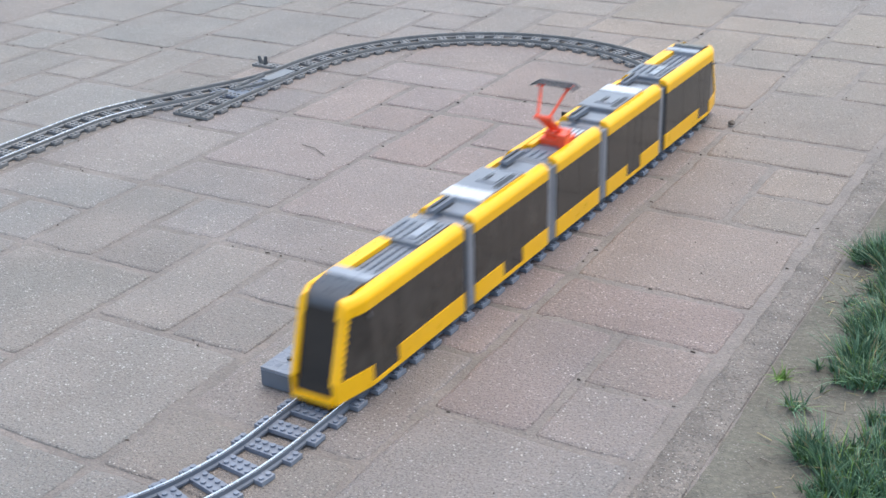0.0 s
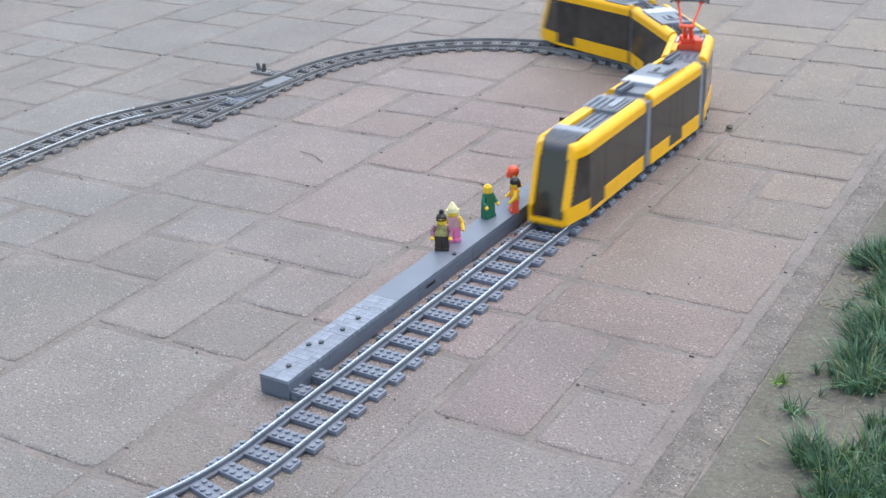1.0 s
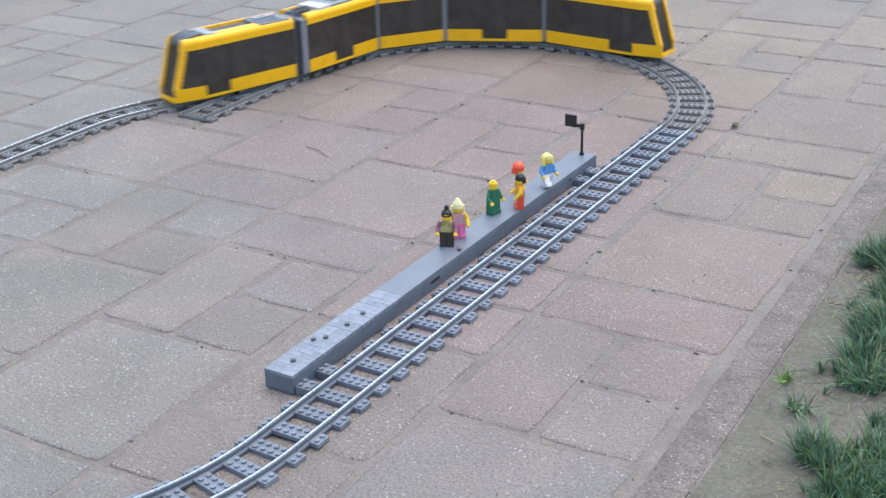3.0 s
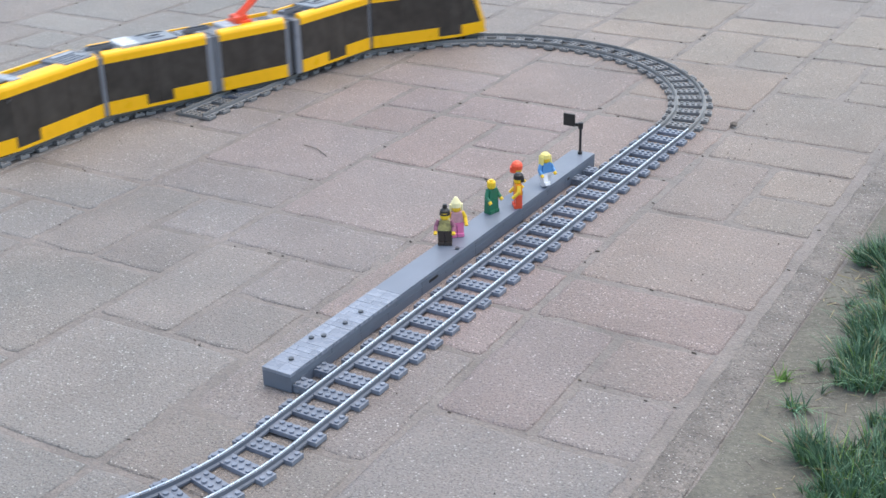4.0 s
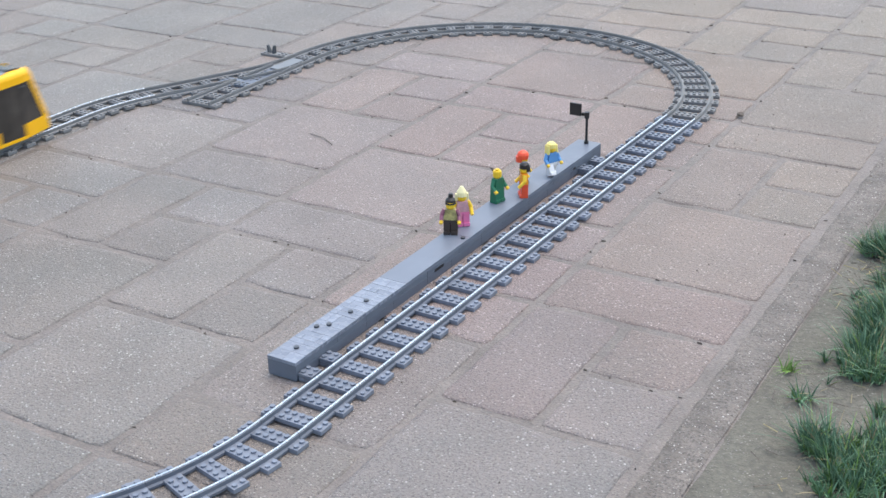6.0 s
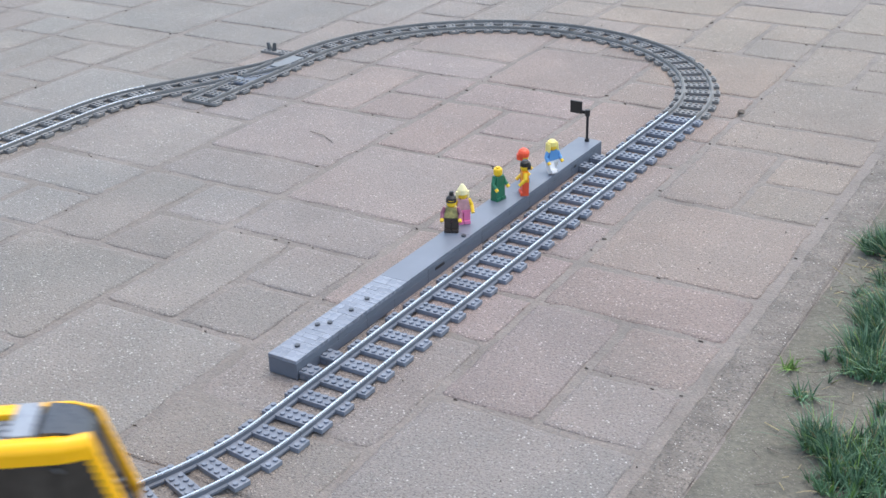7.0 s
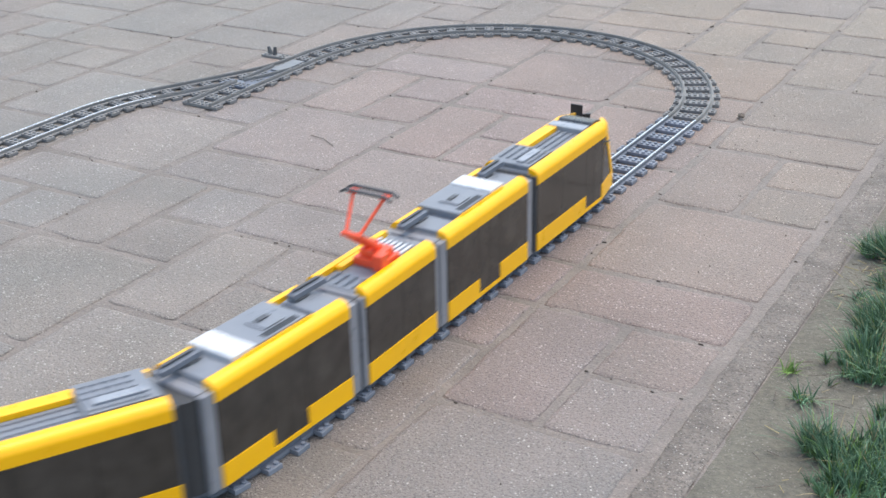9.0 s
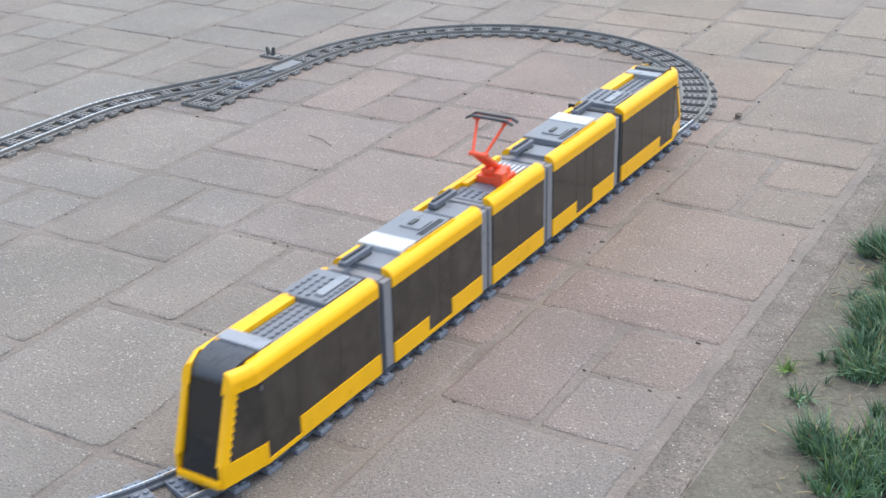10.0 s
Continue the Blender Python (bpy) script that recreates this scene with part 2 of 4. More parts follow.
bm = bmesh.new()
N = 46
grid = {}
soil_x = [0.3194 + 1.4 * (i / N) ** 1.6 for i in range(N + 1)] + [2.6, 5.0, 12.0, 30.0]
soil_y = [-30.0, -12.0, -5.0, -2.4] + [-1.4 + 3.4 * j / 99 for j in range(100)] + [3.0, 6.0, 13.0, 30.0]
for i, x in enumerate(soil_x):
    for j, y in enumerate(soil_y):
        edge = min(1.0, i / 4)
        z = -0.0026 + edge * (0.004 * noise.noise((x * 9, y * 9, 0.3)) + 0.003 * noise.noise((x * 31, y * 31, 2.0)) + 0.0015 * noise.noise((x * 80, y * 80, 4.0))) + 0.0046 * edge
        grid[i, j] = bm.verts.new(LAY @ Vector((x + (0.0012 * noise.noise((y * 14, 0, 7)) if i else 0.0), y, z)))
for i in range(len(soil_x) - 1):
    for j in range(len(soil_y) - 1):
        bm.faces.new((grid[i, j], grid[i + 1, j], grid[i + 1, j + 1], grid[i, j + 1]))
tagged(part("soil", bm, SOIL, smooth=True), "bare trodden grey-brown soil beside the paving", "soil", kind="structure")

bm = bmesh.new()
rows = []
for y in [-30.0, -5.0] + [-1.4 + 3.6 * j / 719 for j in range(720)] + [5.0, 30.0]:
    row = []
    for k in range(13):
        x = 0.279 + 0.039 * k / 12
        z = -0.0004 + 0.0016 * noise.noise((x * 60, y * 60, 1.0)) + 0.0012 * noise.noise((x * 170, y * 170, 6.0)) + (0.0008 if 0 < k < 12 else (-0.0035 if k == 0 else -0.0012))
        row.append(bm.verts.new(LAY @ Vector((x + (0.0025 * noise.noise((y * 25, k * 0.1, 3)) if k < 12 else 0.0), y, z))))
    rows.append(row)
for a, b in zip(rows, rows[1:]):
    for k in range(12):
        bm.faces.new((a[k], a[k + 1], b[k + 1], b[k]))
tagged(part("edging", bm, EDGING, smooth=True), "rough washed-gravel concrete edging strip", "edging", kind="structure")

# ---- track ----
HEAD, FOOT = 0.0096, 0.0046


def sweep(bm, s0, s1, side, prof, way=line_at, step=0.012):
    """A rail of a given outline along the line; prof: (x, z) points round it."""
    n = max(1, round((s1 - s0) / step))
    rings = []
    for i in range(n + 1):
        m = on_line(s0 + (s1 - s0) * i / n, way)
        rings.append([bm.verts.new(m @ Vector((side + x, 0, z))) for x, z in prof])
    for a, b in zip(rings, rings[1:]):
        for i in range(len(prof)):
            bm.faces.new((a[i], a[(i + 1) % len(prof)], b[(i + 1) % len(prof)], b[i]))
    bm.faces.new(rings[0])
    bm.faces.new(rings[-1][::-1])


WEB = [(-0.0034, 0.0012), (0.0034, 0.0012), (0.0034, 0.0034), (0.0018, 0.0048), (0.0018, 0.0084), (-0.0018, 0.0084), (-0.0018, 0.0048), (-0.0034, 0.0034)]
TOP = [(-0.0008, 0.0084), (0.0008, 0.0084), (0.0008, 0.0092), (0.0005, HEAD), (-0.0005, HEAD), (-0.0008, 0.0092)]


def tie_mesh(material, half=0.032, deep=0.0078):
    bm = bmesh.new()
    box(bm, -half, half, -deep, deep, 0.0002, FOOT, 0.0005)
    for y in (-0.004, 0.004):
        for x in (-0.028, -0.012, -0.004, 0.004, 0.012, 0.028):
            disc(bm, x, y, FOOT, FOOT + 0.0017, 0.0024, 10)
    box(bm, -0.0165, 0.0165, -deep + 0.002, deep - 0.002, 0.0003, FOOT - 0.0008, 0)
    me = bpy.data.meshes.new("tie")
    bmesh.ops.recalc_face_normals(bm, faces=bm.faces)
    bm.to_mesh(me)
    bm.free()
    me.materials.append(material)
    return me


TIE, NEUTRAL_TIE = tie_mesh(TIE_GREY), tie_mesh(NEUTRAL_GREY)


def clip_mesh():
    bm = bmesh.new()
    box(bm, -0.0003, 0.0003, -0.0032, 0.0032, 0.0058, 0.0079, 0.0002)
    box(bm, -0.0012, 0.0003, -0.0012, 0.0012, 0.0036, 0.0060, 0.0002)
    me = bpy.data.meshes.new("clip")
    bmesh.ops.recalc_face_normals(bm, faces=bm.faces)
    bm.to_mesh(me)
    bm.free()
    me.materials.append(DARK)
    return me


CLIP = clip_mesh()


def track_piece(s0, s1, label, ties, group, head=None, clips=False, neutral=False):
    piece = tagged(empty("track_piece", on_line(s0)), label, "toy track", group)
    inv = on_line(s0).inverted()
    for side in (-0.02, 0.02):
        for name, prof, material in (("rail", WEB, NEUTRAL_GREY if head or neutral else SHADED_RAIL_GREY), ("rail_head", TOP, head or METAL)):
            bm = bmesh.new()
            sweep(bm, s0 + 0.0002, s1 - 0.0002, side, prof)
            bm.transform(inv)
            if name == "rail":
                rail = part(name, bm, material, piece)
            else:
                part(name, bm, material, rail, "bright metal running surface")
    for k in range(ties):
        shared("tie", NEUTRAL_TIE if head or neutral else TIE, piece, inv @ on_line(s0 + (s1 - s0) * (k + 0.75) / ties))
        if clips:
            for side in (-0.0220, 0.0180):
                shared("clip", CLIP, piece, inv @ on_line(s0 + (s1 - s0) * (k + 0.25) / ties) @ pose(side, 0, 0))
    return piece


STRAIGHT_LABEL = "straight grey plastic toy track with metal rails on pavers"
CURVE_LABEL = "curved grey plastic toy track with metal rails on pavers"
for k in range(7):
    track_piece(NEAR + 0.128 * k, NEAR + 0.128 * (k + 1), STRAIGHT_LABEL, 4, "track pieces", clips=True)
ARC = math.pi * RAD / 8
for k in range(8):
    track_piece(FAR + HALF_TURN * k / 8, FAR + HALF_TURN * (k + 1) / 8, CURVE_LABEL, 4, "track pieces", DULL_METAL)
S_SWITCH = FAR + HALF_TURN
S_AFTER = S_SWITCH + BEND * radians(SWING) + SLANT
track_piece(S_AFTER, S_AFTER + BEND * radians(SWING), CURVE_LABEL, 4, "track pieces", neutral=True)
S_LEFT = S_AFTER + BEND * radians(SWING)
LEFT = FAR - DROP - NEAR
for k in range(4):
    track_piece(S_LEFT + LEFT * k / 4, S_LEFT + LEFT * (k + 1) / 4, STRAIGHT_LABEL, 4, "track pieces", neutral=True)
s = S_LEFT + LEFT
for k in range(4):
    track_piece(s + ARC * k, s + ARC * (k + 1), CURVE_LABEL, 4, "track pieces")
s += 4 * ARC
track_piece(s, s + SHIFT, STRAIGHT_LABEL, 4, "track pieces")
s += SHIFT
for k in range(4):
    track_piece(s + ARC * k, s + ARC * (k + 1), CURVE_LABEL, 4, "track pieces", clips=True)


def track_switch():
    sw = tagged(empty("track_switch"), "grey plastic toy track switch with a hand lever", "track switch")
    # each rail: its side, its way, and the stretches between the gaps of the crossing
    end = S_AFTER - 0.0002
    for side, way, spans in ((-0.02, spur_at, [(0.0, 0.256)]), (0.02, spur_at, [(0.055, 0.128), (0.146, 0.256)]),
                             (0.02, line_at, [(S_SWITCH, end)]), (-0.02, line_at, [(S_SWITCH + 0.055, S_SWITCH + 0.133), (S_SWITCH + 0.151, end)])):
        rail = sw
        for name, prof, material in (("rail", WEB, NEUTRAL_GREY), ("rail_head", TOP, DULL_METAL)):
            bm = bmesh.new()
            for a, b in spans:
                sweep(bm, a, b, side, prof, way)
            rail = part(name, bm, material, rail)
    bm = bmesh.new()
    box(bm, -0.655, -0.625, 0.648, 0.79, 0.0005, 0.005, 0.0006)
    box(bm, -0.684, -0.655, 0.640, 0.675, 0.0005, 0.0044, 0.0006)
    part("frog_plate", bm, GREY, sw)
    bm = bmesh.new()
    box(bm, -0.652, -0.63, 0.735, 0.795, 0.005, 0.0072, 0.0006)
    part("point_plate", bm, PALE_TRACK, sw)
    for k in range(8):
        shared("tie", NEUTRAL_TIE, sw, on_line(0.024 + 0.032 * k if k < 7 else 0.248, spur_at))
    for k in range(3, 9):
        shared("tie", NEUTRAL_TIE, sw, Matrix.Translation((0, 0, -0.0004)) @ on_line(S_SWITCH + 0.024 + 0.0318 * k))
    bm = bmesh.new()
    box(bm, -0.724, -0.674, 0.803, 0.819, 0.0002, 0.0042, 0.0005)
    for x in (-0.718, -0.710, -0.688, -0.680):
        for y in (0.807, 0.815):
            disc(bm, x, y, 0.0042, 0.0058, 0.0024, 10)
    part("lever_base", bm, NEUTRAL_GREY, sw)
    bm = bmesh.new()
    hexa(bm, [(-0.712, 0.807, 0.004), (-0.708, 0.807, 0.004), (-0.708, 0.815, 0.004), (-0.712, 0.815, 0.004), (-0.716, 0.809, 0.0165), (-0.7125, 0.809, 0.0165), (-0.7125, 0.813, 0.0165), (-0.716, 0.813, 0.0165)], 0.0006)
    hexa(bm, [(-0.704, 0.807, 0.004), (-0.700, 0.807, 0.004), (-0.700, 0.815, 0.004), (-0.704, 0.815, 0.004), (-0.7025, 0.809, 0.0175), (-0.699, 0.809, 0.0175), (-0.699, 0.813, 0.0175), (-0.7025, 0.813, 0.0175)], 0.0006)
    part("lever", bm, DARK, sw)


track_switch()


# ---- platform ----
def platform():
    px0, px1, py0, py1, h = -0.072, -0.040, -0.010, 0.636, 0.0192
    pf = tagged(empty("platform", pose(0, 0, 0)), "long low grey toy station platform beside the track", "platform")
    bm = bmesh.new()
    box(bm, px0 + 0.0003, px1 - 0.0003, py0, py1, 0.0003, h - 0.0034, 0.0003)
    part("body", bm, GREY, pf)
    brick = {}
    for z0, z1, odd in ((0.0004, 0.0095, 1), (0.0097, 0.0157, 0)):
        y, k = py0, odd
        while y < py1 - 0.004:
            n = min(0.064 if k % 2 == 0 else 0.048, py1 - y)
            key = (round(n * 1000), odd)
            if key not in brick:
                b = bmesh.new()
                box(b, -0.0012, 0, 0.0001, n - 0.0001, z0, z1, 0.0002)
                me = bpy.data.meshes.new("brick")
                b.to_mesh(me)
                b.free()
                me.materials.append(GREY)
                brick[key] = me
            shared("brick", brick[key], pf, pose(px1 + random.uniform(-0.0001, 0.0001), y, 0))
            y += n
            k += 1
    # small tiles at the near end, plain long plates beyond
    tile = {}

    def top_tile(x0, x1, y0, y1):
        key = (round((x1 - x0) * 1000), round((y1 - y0) * 1000))
        if key not in tile:
            b = bmesh.new()
            box(b, -(x1 - x0) / 2 + 0.0001, (x1 - x0) / 2 - 0.0001, -(y1 - y0) / 2 + 0.0001, (y1 - y0) / 2 - 0.0001, 0, 0.0032, 0.0002)
            me = bpy.data.meshes.new("top_tile")
            b.to_mesh(me)
            b.free()
            me.materials.append(TOP_TILE if y1 - y0 > 0.03 else NEAR_TILE)
            tile[key] = me
        lean = 0.08 if y1 - y0 > 0.03 else 0.35
        z = h - 0.0033 + random.uniform(0, 0.0001 if lean < 0.1 else 0.00025)
        shared("top_tile", tile[key], pf, pose((x0 + x1) / 2, (y0 + y1) / 2, z, random.uniform(-lean, lean), random.uniform(-lean, lean), 0))

    y = py0
    rng = random.Random(4)
    while y < 0.165:
        n = rng.choice((0.008, 0.008, 0.016))
        cut = rng.choice(([0.008, 0.016, 0.008], [0.016, 0.016], [0.008, 0.024], [0.024, 0.008], [0.008, 0.008, 0.016]))
        if y < 0.02:
            n, cut = 0.016, [0.016, 0.016]
        x = px0
        for c in cut:
            top_tile(x, x + c, y, y + n)
            x += c
        y += n
    while y < py1 - 0.004:
        n = min(0.128, py1 - y)
        top_tile(px0, px1, y, y + n)
        y += n
    bm = bmesh.new()
    for x, y in ((-0.056, 0.013), (-0.064, 0.055), (-0.056, 0.064), (-0.053, 0.095), (-0.053, 0.122), (-0.0455, 0.296)):
        disc(bm, x, y, h - 0.0002, h + 0.0019, 0.0025, 12)
        part("stud", bm, DARK, pf)
        bm = bmesh.new()
    box(bm, px1 - 0.001, px1 + 0.0003, 0.228, 0.246, 0.0085, 0.0118, 0)
    part("slot", bm, BLACK, pf)
    bm = bmesh.new()
    box(bm, px1 - 0.001, px1 + 0.0003, 0.556, 0.562, 0.0095, 0.0125, 0)
    part("slot", bm, BLACK, pf)
    for y in (0.0, 0.032, 0.576, 0.608):
        bm = bmesh.new()
        box(bm, px1 + 0.0004, -0.0245, y - 0.0078, y + 0.0078, FOOT + 0.0003, 0.0082, 0.0005)
        box(bm, px1 + 0.0004, -0.0325, y - 0.0078, y + 0.0078, 0.0003, FOOT, 0.0003)
        for dy in (-0.004, 0.004):
            for x in (-0.0364, -0.0284):
                disc(bm, x, y + dy, 0.0082, 0.0098, 0.0024, 10)
        part("connector_plate", bm, TIE_GREY, pf)


NEAR_TILE = mat("light_platform_tile", (0.225, 0.25, 0.305), 0.28, vary=0.06, grain=90, blotch=30, bump=0.02, island=0.14)
TOP_TILE = mat("platform_tile", (0.165, 0.188, 0.235), 0.36, vary=0.05, grain=90, blotch=30, bump=0.02, island=0.02)
platform()
DECK = 0.0192


def station_sign():
    sg = tagged(empty("station_sign", pose(-0.056, 0.626, DECK)), "small square black toy sign on a thin post", "sign")
    bm = bmesh.new()
    disc(bm, 0, 0, 0, 0.038, 0.0017, 12)
    disc(bm, 0, 0, 0, 0.0035, 0.003, 12)
    disc(bm, 0, 0, 0.034, 0.042, 0.0032, 12)
    part("post", bm, BLACK, sg)
    bm = bmesh.new()
    box(bm, -0.0075, -0.001, -0.0018, 0.0018, 0.0365, 0.0405, 0.0004)
    part("clip", bm, BLACK, sg)
    bm = bmesh.new()
    box(bm, -0.0225, -0.0065, -0.0042, -0.0018, 0.0365, 0.0525, 0.0006)
    part("panel", bm, BLACK, sg)


station_sign()


# ---- toy figures ----
def figure(x, y, turn, torso, arms, legs, hair, style, skin, label, stride=0.0, skirt=None):
    bm = bmesh.new()
    for sx in (-1, 1):
        a = Matrix.Translation((sx * 0.004, 0, 0.0145)) @ pose(0, 0, 0, stride * sx, 0, 0) @ Matrix.Translation((0, 0, -0.0145))
        b = bmesh.new()
        if skirt is None:
            box(b, -0.0037, 0.0037, -0.0038, 0.0038, 0.0025, 0.0145, 0.0006, 2)
        box(b, -0.0037, 0.0037, -0.0038, 0.0058, 0.0, 0.004, 0.0006, 2)
        b.transform(a)
        tmp = bpy.data.meshes.new("leg_tmp")
        b.to_mesh(tmp)
        b.free()
        bm.from_mesh(tmp)
        bpy.data.meshes.remove(tmp)
    if skirt:
        hexa(bm, [(-0.0079, -0.0046, 0), (0.0079, -0.0046, 0), (0.0079, 0.0046, 0), (-0.0079, 0.0046, 0), (-0.0075, -0.004, 0.0165), (0.0075, -0.004, 0.0165), (0.0075, 0.004, 0.0165), (-0.0075, 0.004, 0.0165)], 0.0006, 2)
    else:
        box(bm, -0.0078, 0.0078, -0.0039, 0.0039, 0.013, 0.0165, 0.0006, 2)
    hexa(bm, [(-0.0078, -0.004, 0.0165), (0.0078, -0.004, 0.0165), (0.0078, 0.004, 0.0165), (-0.0078, 0.004, 0.0165), (-0.0055, -0.0037, 0.029), (0.0055, -0.0037, 0.029), (0.0055, 0.0037, 0.029), (-0.0055, 0.0037, 0.029)], 0.0006, 0)
    for sx in (-1, 1):
        stick(bm, (sx * 0.0066, 0, 0.0278), (sx * 0.0098, 0.001, 0.021), 0.0024, 8, 1)
        stick(bm, (sx * 0.0098, 0.0005, 0.0215), (sx * 0.0098, 0.0055, 0.0165), 0.0022, 8, 1)
        stick(bm, (sx * 0.0098, 0.005, 0.0170), (sx * 0.0098, 0.008, 0.0142), 0.0021, 8, 4)
    disc(bm, 0, 0, 0.029, 0.0302, 0.0032, 12, 4)
    disc(bm, 0, 0, 0.0298, 0.0312, 0.0042, 14, 4, 0.0051)
    disc(bm, 0, 0, 0.0312, 0.0368, 0.0051, 14, 4)
    disc(bm, 0, 0, 0.0368, 0.0382, 0.0051, 14, 4, 0.0042)
    if style == "short":
        disc(bm, 0, -0.0006, 0.0345, 0.0392, 0.0060, 14, 3, 0.0056)
        disc(bm, 0, -0.0006, 0.0392, 0.0415, 0.0056, 14, 3, 0.003)
        disc(bm, 0, -0.0028, 0.031, 0.0365, 0.0048, 12, 3)
    elif style == "full":
        disc(bm, 0, -0.0006, 0.0338, 0.0385, 0.0066, 14, 3, 0.0070)
        disc(bm, 0, -0.0006, 0.0385, 0.0415, 0.0070, 14, 3, 0.0055)
        disc(bm, 0, -0.0006, 0.0415, 0.0436, 0.0055, 14, 3, 0.0024)
        disc(bm, 0, -0.0034, 0.0300, 0.0365, 0.0056, 12, 3)
    elif style == "bun":
        disc(bm, 0, -0.0006, 0.0345, 0.0392, 0.0060, 14, 3, 0.0052)
        disc(bm, 0, -0.0010, 0.0392, 0.0412, 0.0052, 14, 3, 0.003)
        disc(bm, 0, -0.0032, 0.0405, 0.045, 0.0028, 10, 3, 0.0022)
    elif style == "long":
        disc(bm, 0, -0.0006, 0.0345, 0.0394, 0.0061, 14, 3, 0.0056)
        disc(bm, 0, -0.0006, 0.0394, 0.0415, 0.0056, 14, 3, 0.0028)
        hexa(bm, [(-0.0062, -0.0062, 0.025), (0.0062, -0.0062, 0.025), (0.0062, -0.001, 0.026), (-0.0062, -0.001, 0.026), (-0.0058, -0.0058, 0.038), (0.0058, -0.0058, 0.038), (0.0058, 0.001, 0.038), (-0.0058, 0.001, 0.038)], 0.0012, 3)
        for sx in (-1, 1):
            stick(bm, (sx * 0.0054, 0.001, 0.0375), (sx * 0.0062, 0.0015, 0.0275), 0.0022, 8, 3)
    elif style == "tall":
        disc(bm, 0, -0.0006, 0.0345, 0.0394, 0.0061, 14, 3, 0.0054)
        disc(bm, 0, -0.0006, 0.0394, 0.0455, 0.0054, 14, 3, 0.0016)
        for sx in (-1, 1):
            stick(bm, (sx * 0.0054, 0, 0.0375), (sx * 0.0060, -0.001, 0.0295), 0.0021, 8, 3)
    elif style == "stud":
        disc(bm, 0, 0, 0.0382, 0.0398, 0.0026, 10, 4)
    ob = part("toy_figure", bm, [torso, arms, legs, hair, skin], None, "", pose(x, y, DECK + 0.0001, 0, 0, turn))
    tagged(ob, label, "toy figure", "figures on the platform")


figure(-0.064, 0.302, 205, PATTERN, MAUVE, BROWN, BLACK, "bun", SKIN, "toy figure with black hair, mauve sleeves and dark trousers")
figure(-0.0645, 0.327, 222, PALE_PINK, SKIN, PINK, CREAM, "tall", SKIN, "toy figure with tall cream hair and pink legs")
figure(-0.063, 0.404, 258, GREEN, GREEN, GREEN, SKIN, "stud", SKIN, "bare-headed yellow toy figure in a green dress", skirt=True)
figure(-0.0440, 0.433, 128, ORANGE, SKIN, RED, BLACK, "short", SKIN, "toy figure with black hair, orange top and red legs")
figure(-0.060, 0.462, 290, BLACK, BLACK, BLACK, RED, "full", SKIN, "toy figure with red hair and black clothes")
figure(-0.0465, 0.508, 245, BLUE, BLUE, WHITE, BLOND, "long", SKIN, "striding toy figure with blond hair, blue top, white legs", stride=24)

# ---- the tram ----
HALF, SKIRT, BAND, BELT, EAVE, ROOF = 0.032, 0.0135, 0.0335, 0.0893, 0.098, 0.1045
END_LEN, MID_LEN, SHORT_LEN, GAP = 0.210, 0.160, 0.112, 0.022
BOGIE = 0.052
NOSE, TIP, RAKE = 0.046, 0.0217, 0.0235


def panel(bm, side, pts, z0, z1, thick=0.003, lean0=0.0, lean1=0.0, bevel=0.0004):
    """An upright panel along the plan line pts[0] to pts[1] (x out, y); lean: how far its far end is drawn back below and above."""
    (xa, ya), (xb, yb) = pts
    o = [(xa, ya), (xb, yb), (xb - thick, yb), (xa - thick, ya)]
    lo = [(side * x, y - (lean0 if k in (1, 2) else 0), z0) for k, (x, y) in enumerate(o)]
    hi = [(side * x, y - (lean1 if k in (1, 2) else 0), z1) for k, (x, y) in enumerate(o)]
    hexa(bm, lo + hi, bevel)


def rake(z):
    return RAKE * max(0.0, (z - 0.03) / 0.075)


def roof_edge(bm, side, pts, inner=0.0205, raked=False):
    """The rounded yellow eave along plan points (half width, y, lift)."""
    rings = []
    for w, y, lift in pts:
        r = []
        for k in range(13):
            a = radians(90 * k / 12)
            r.append((w - 0.0085 + 0.0085 * math.cos(a), EAVE - 0.001 + lift + 0.0085 * math.sin(a)))
        ring = [(w, BELT + lift)] + r + [(w - (HALF - inner), ROOF + 0.001 + lift), (w - (HALF - inner), BELT + lift)]
        last = raked and (w, y, lift) == pts[-1]
        rings.append([bm.verts.new((side * x, y - (rake(z) - rake(BELT) if last else 0), z)) for x, z in ring])
    n = len(rings[0])
    for a, b in zip(rings, rings[1:]):
        for i in range(n):
            bm.faces.new((a[i], a[(i + 1) % n], b[(i + 1) % n], b[i]))
    bm.faces.new(rings[0])
    bm.faces.new(rings[-1][::-1])


def studs(bm, x0, x1, y0, y1, z):
    nx, ny = max(1, round((x1 - x0) / 0.008)), max(1, round((y1 - y0) / 0.008))
    for i in range(nx):
        for j in range(ny):
            disc(bm, x0 + (i + 0.5) * (x1 - x0) / nx, y0 + (j + 0.5) * (y1 - y0) / ny, z, z + 0.0017, 0.0024, 8)


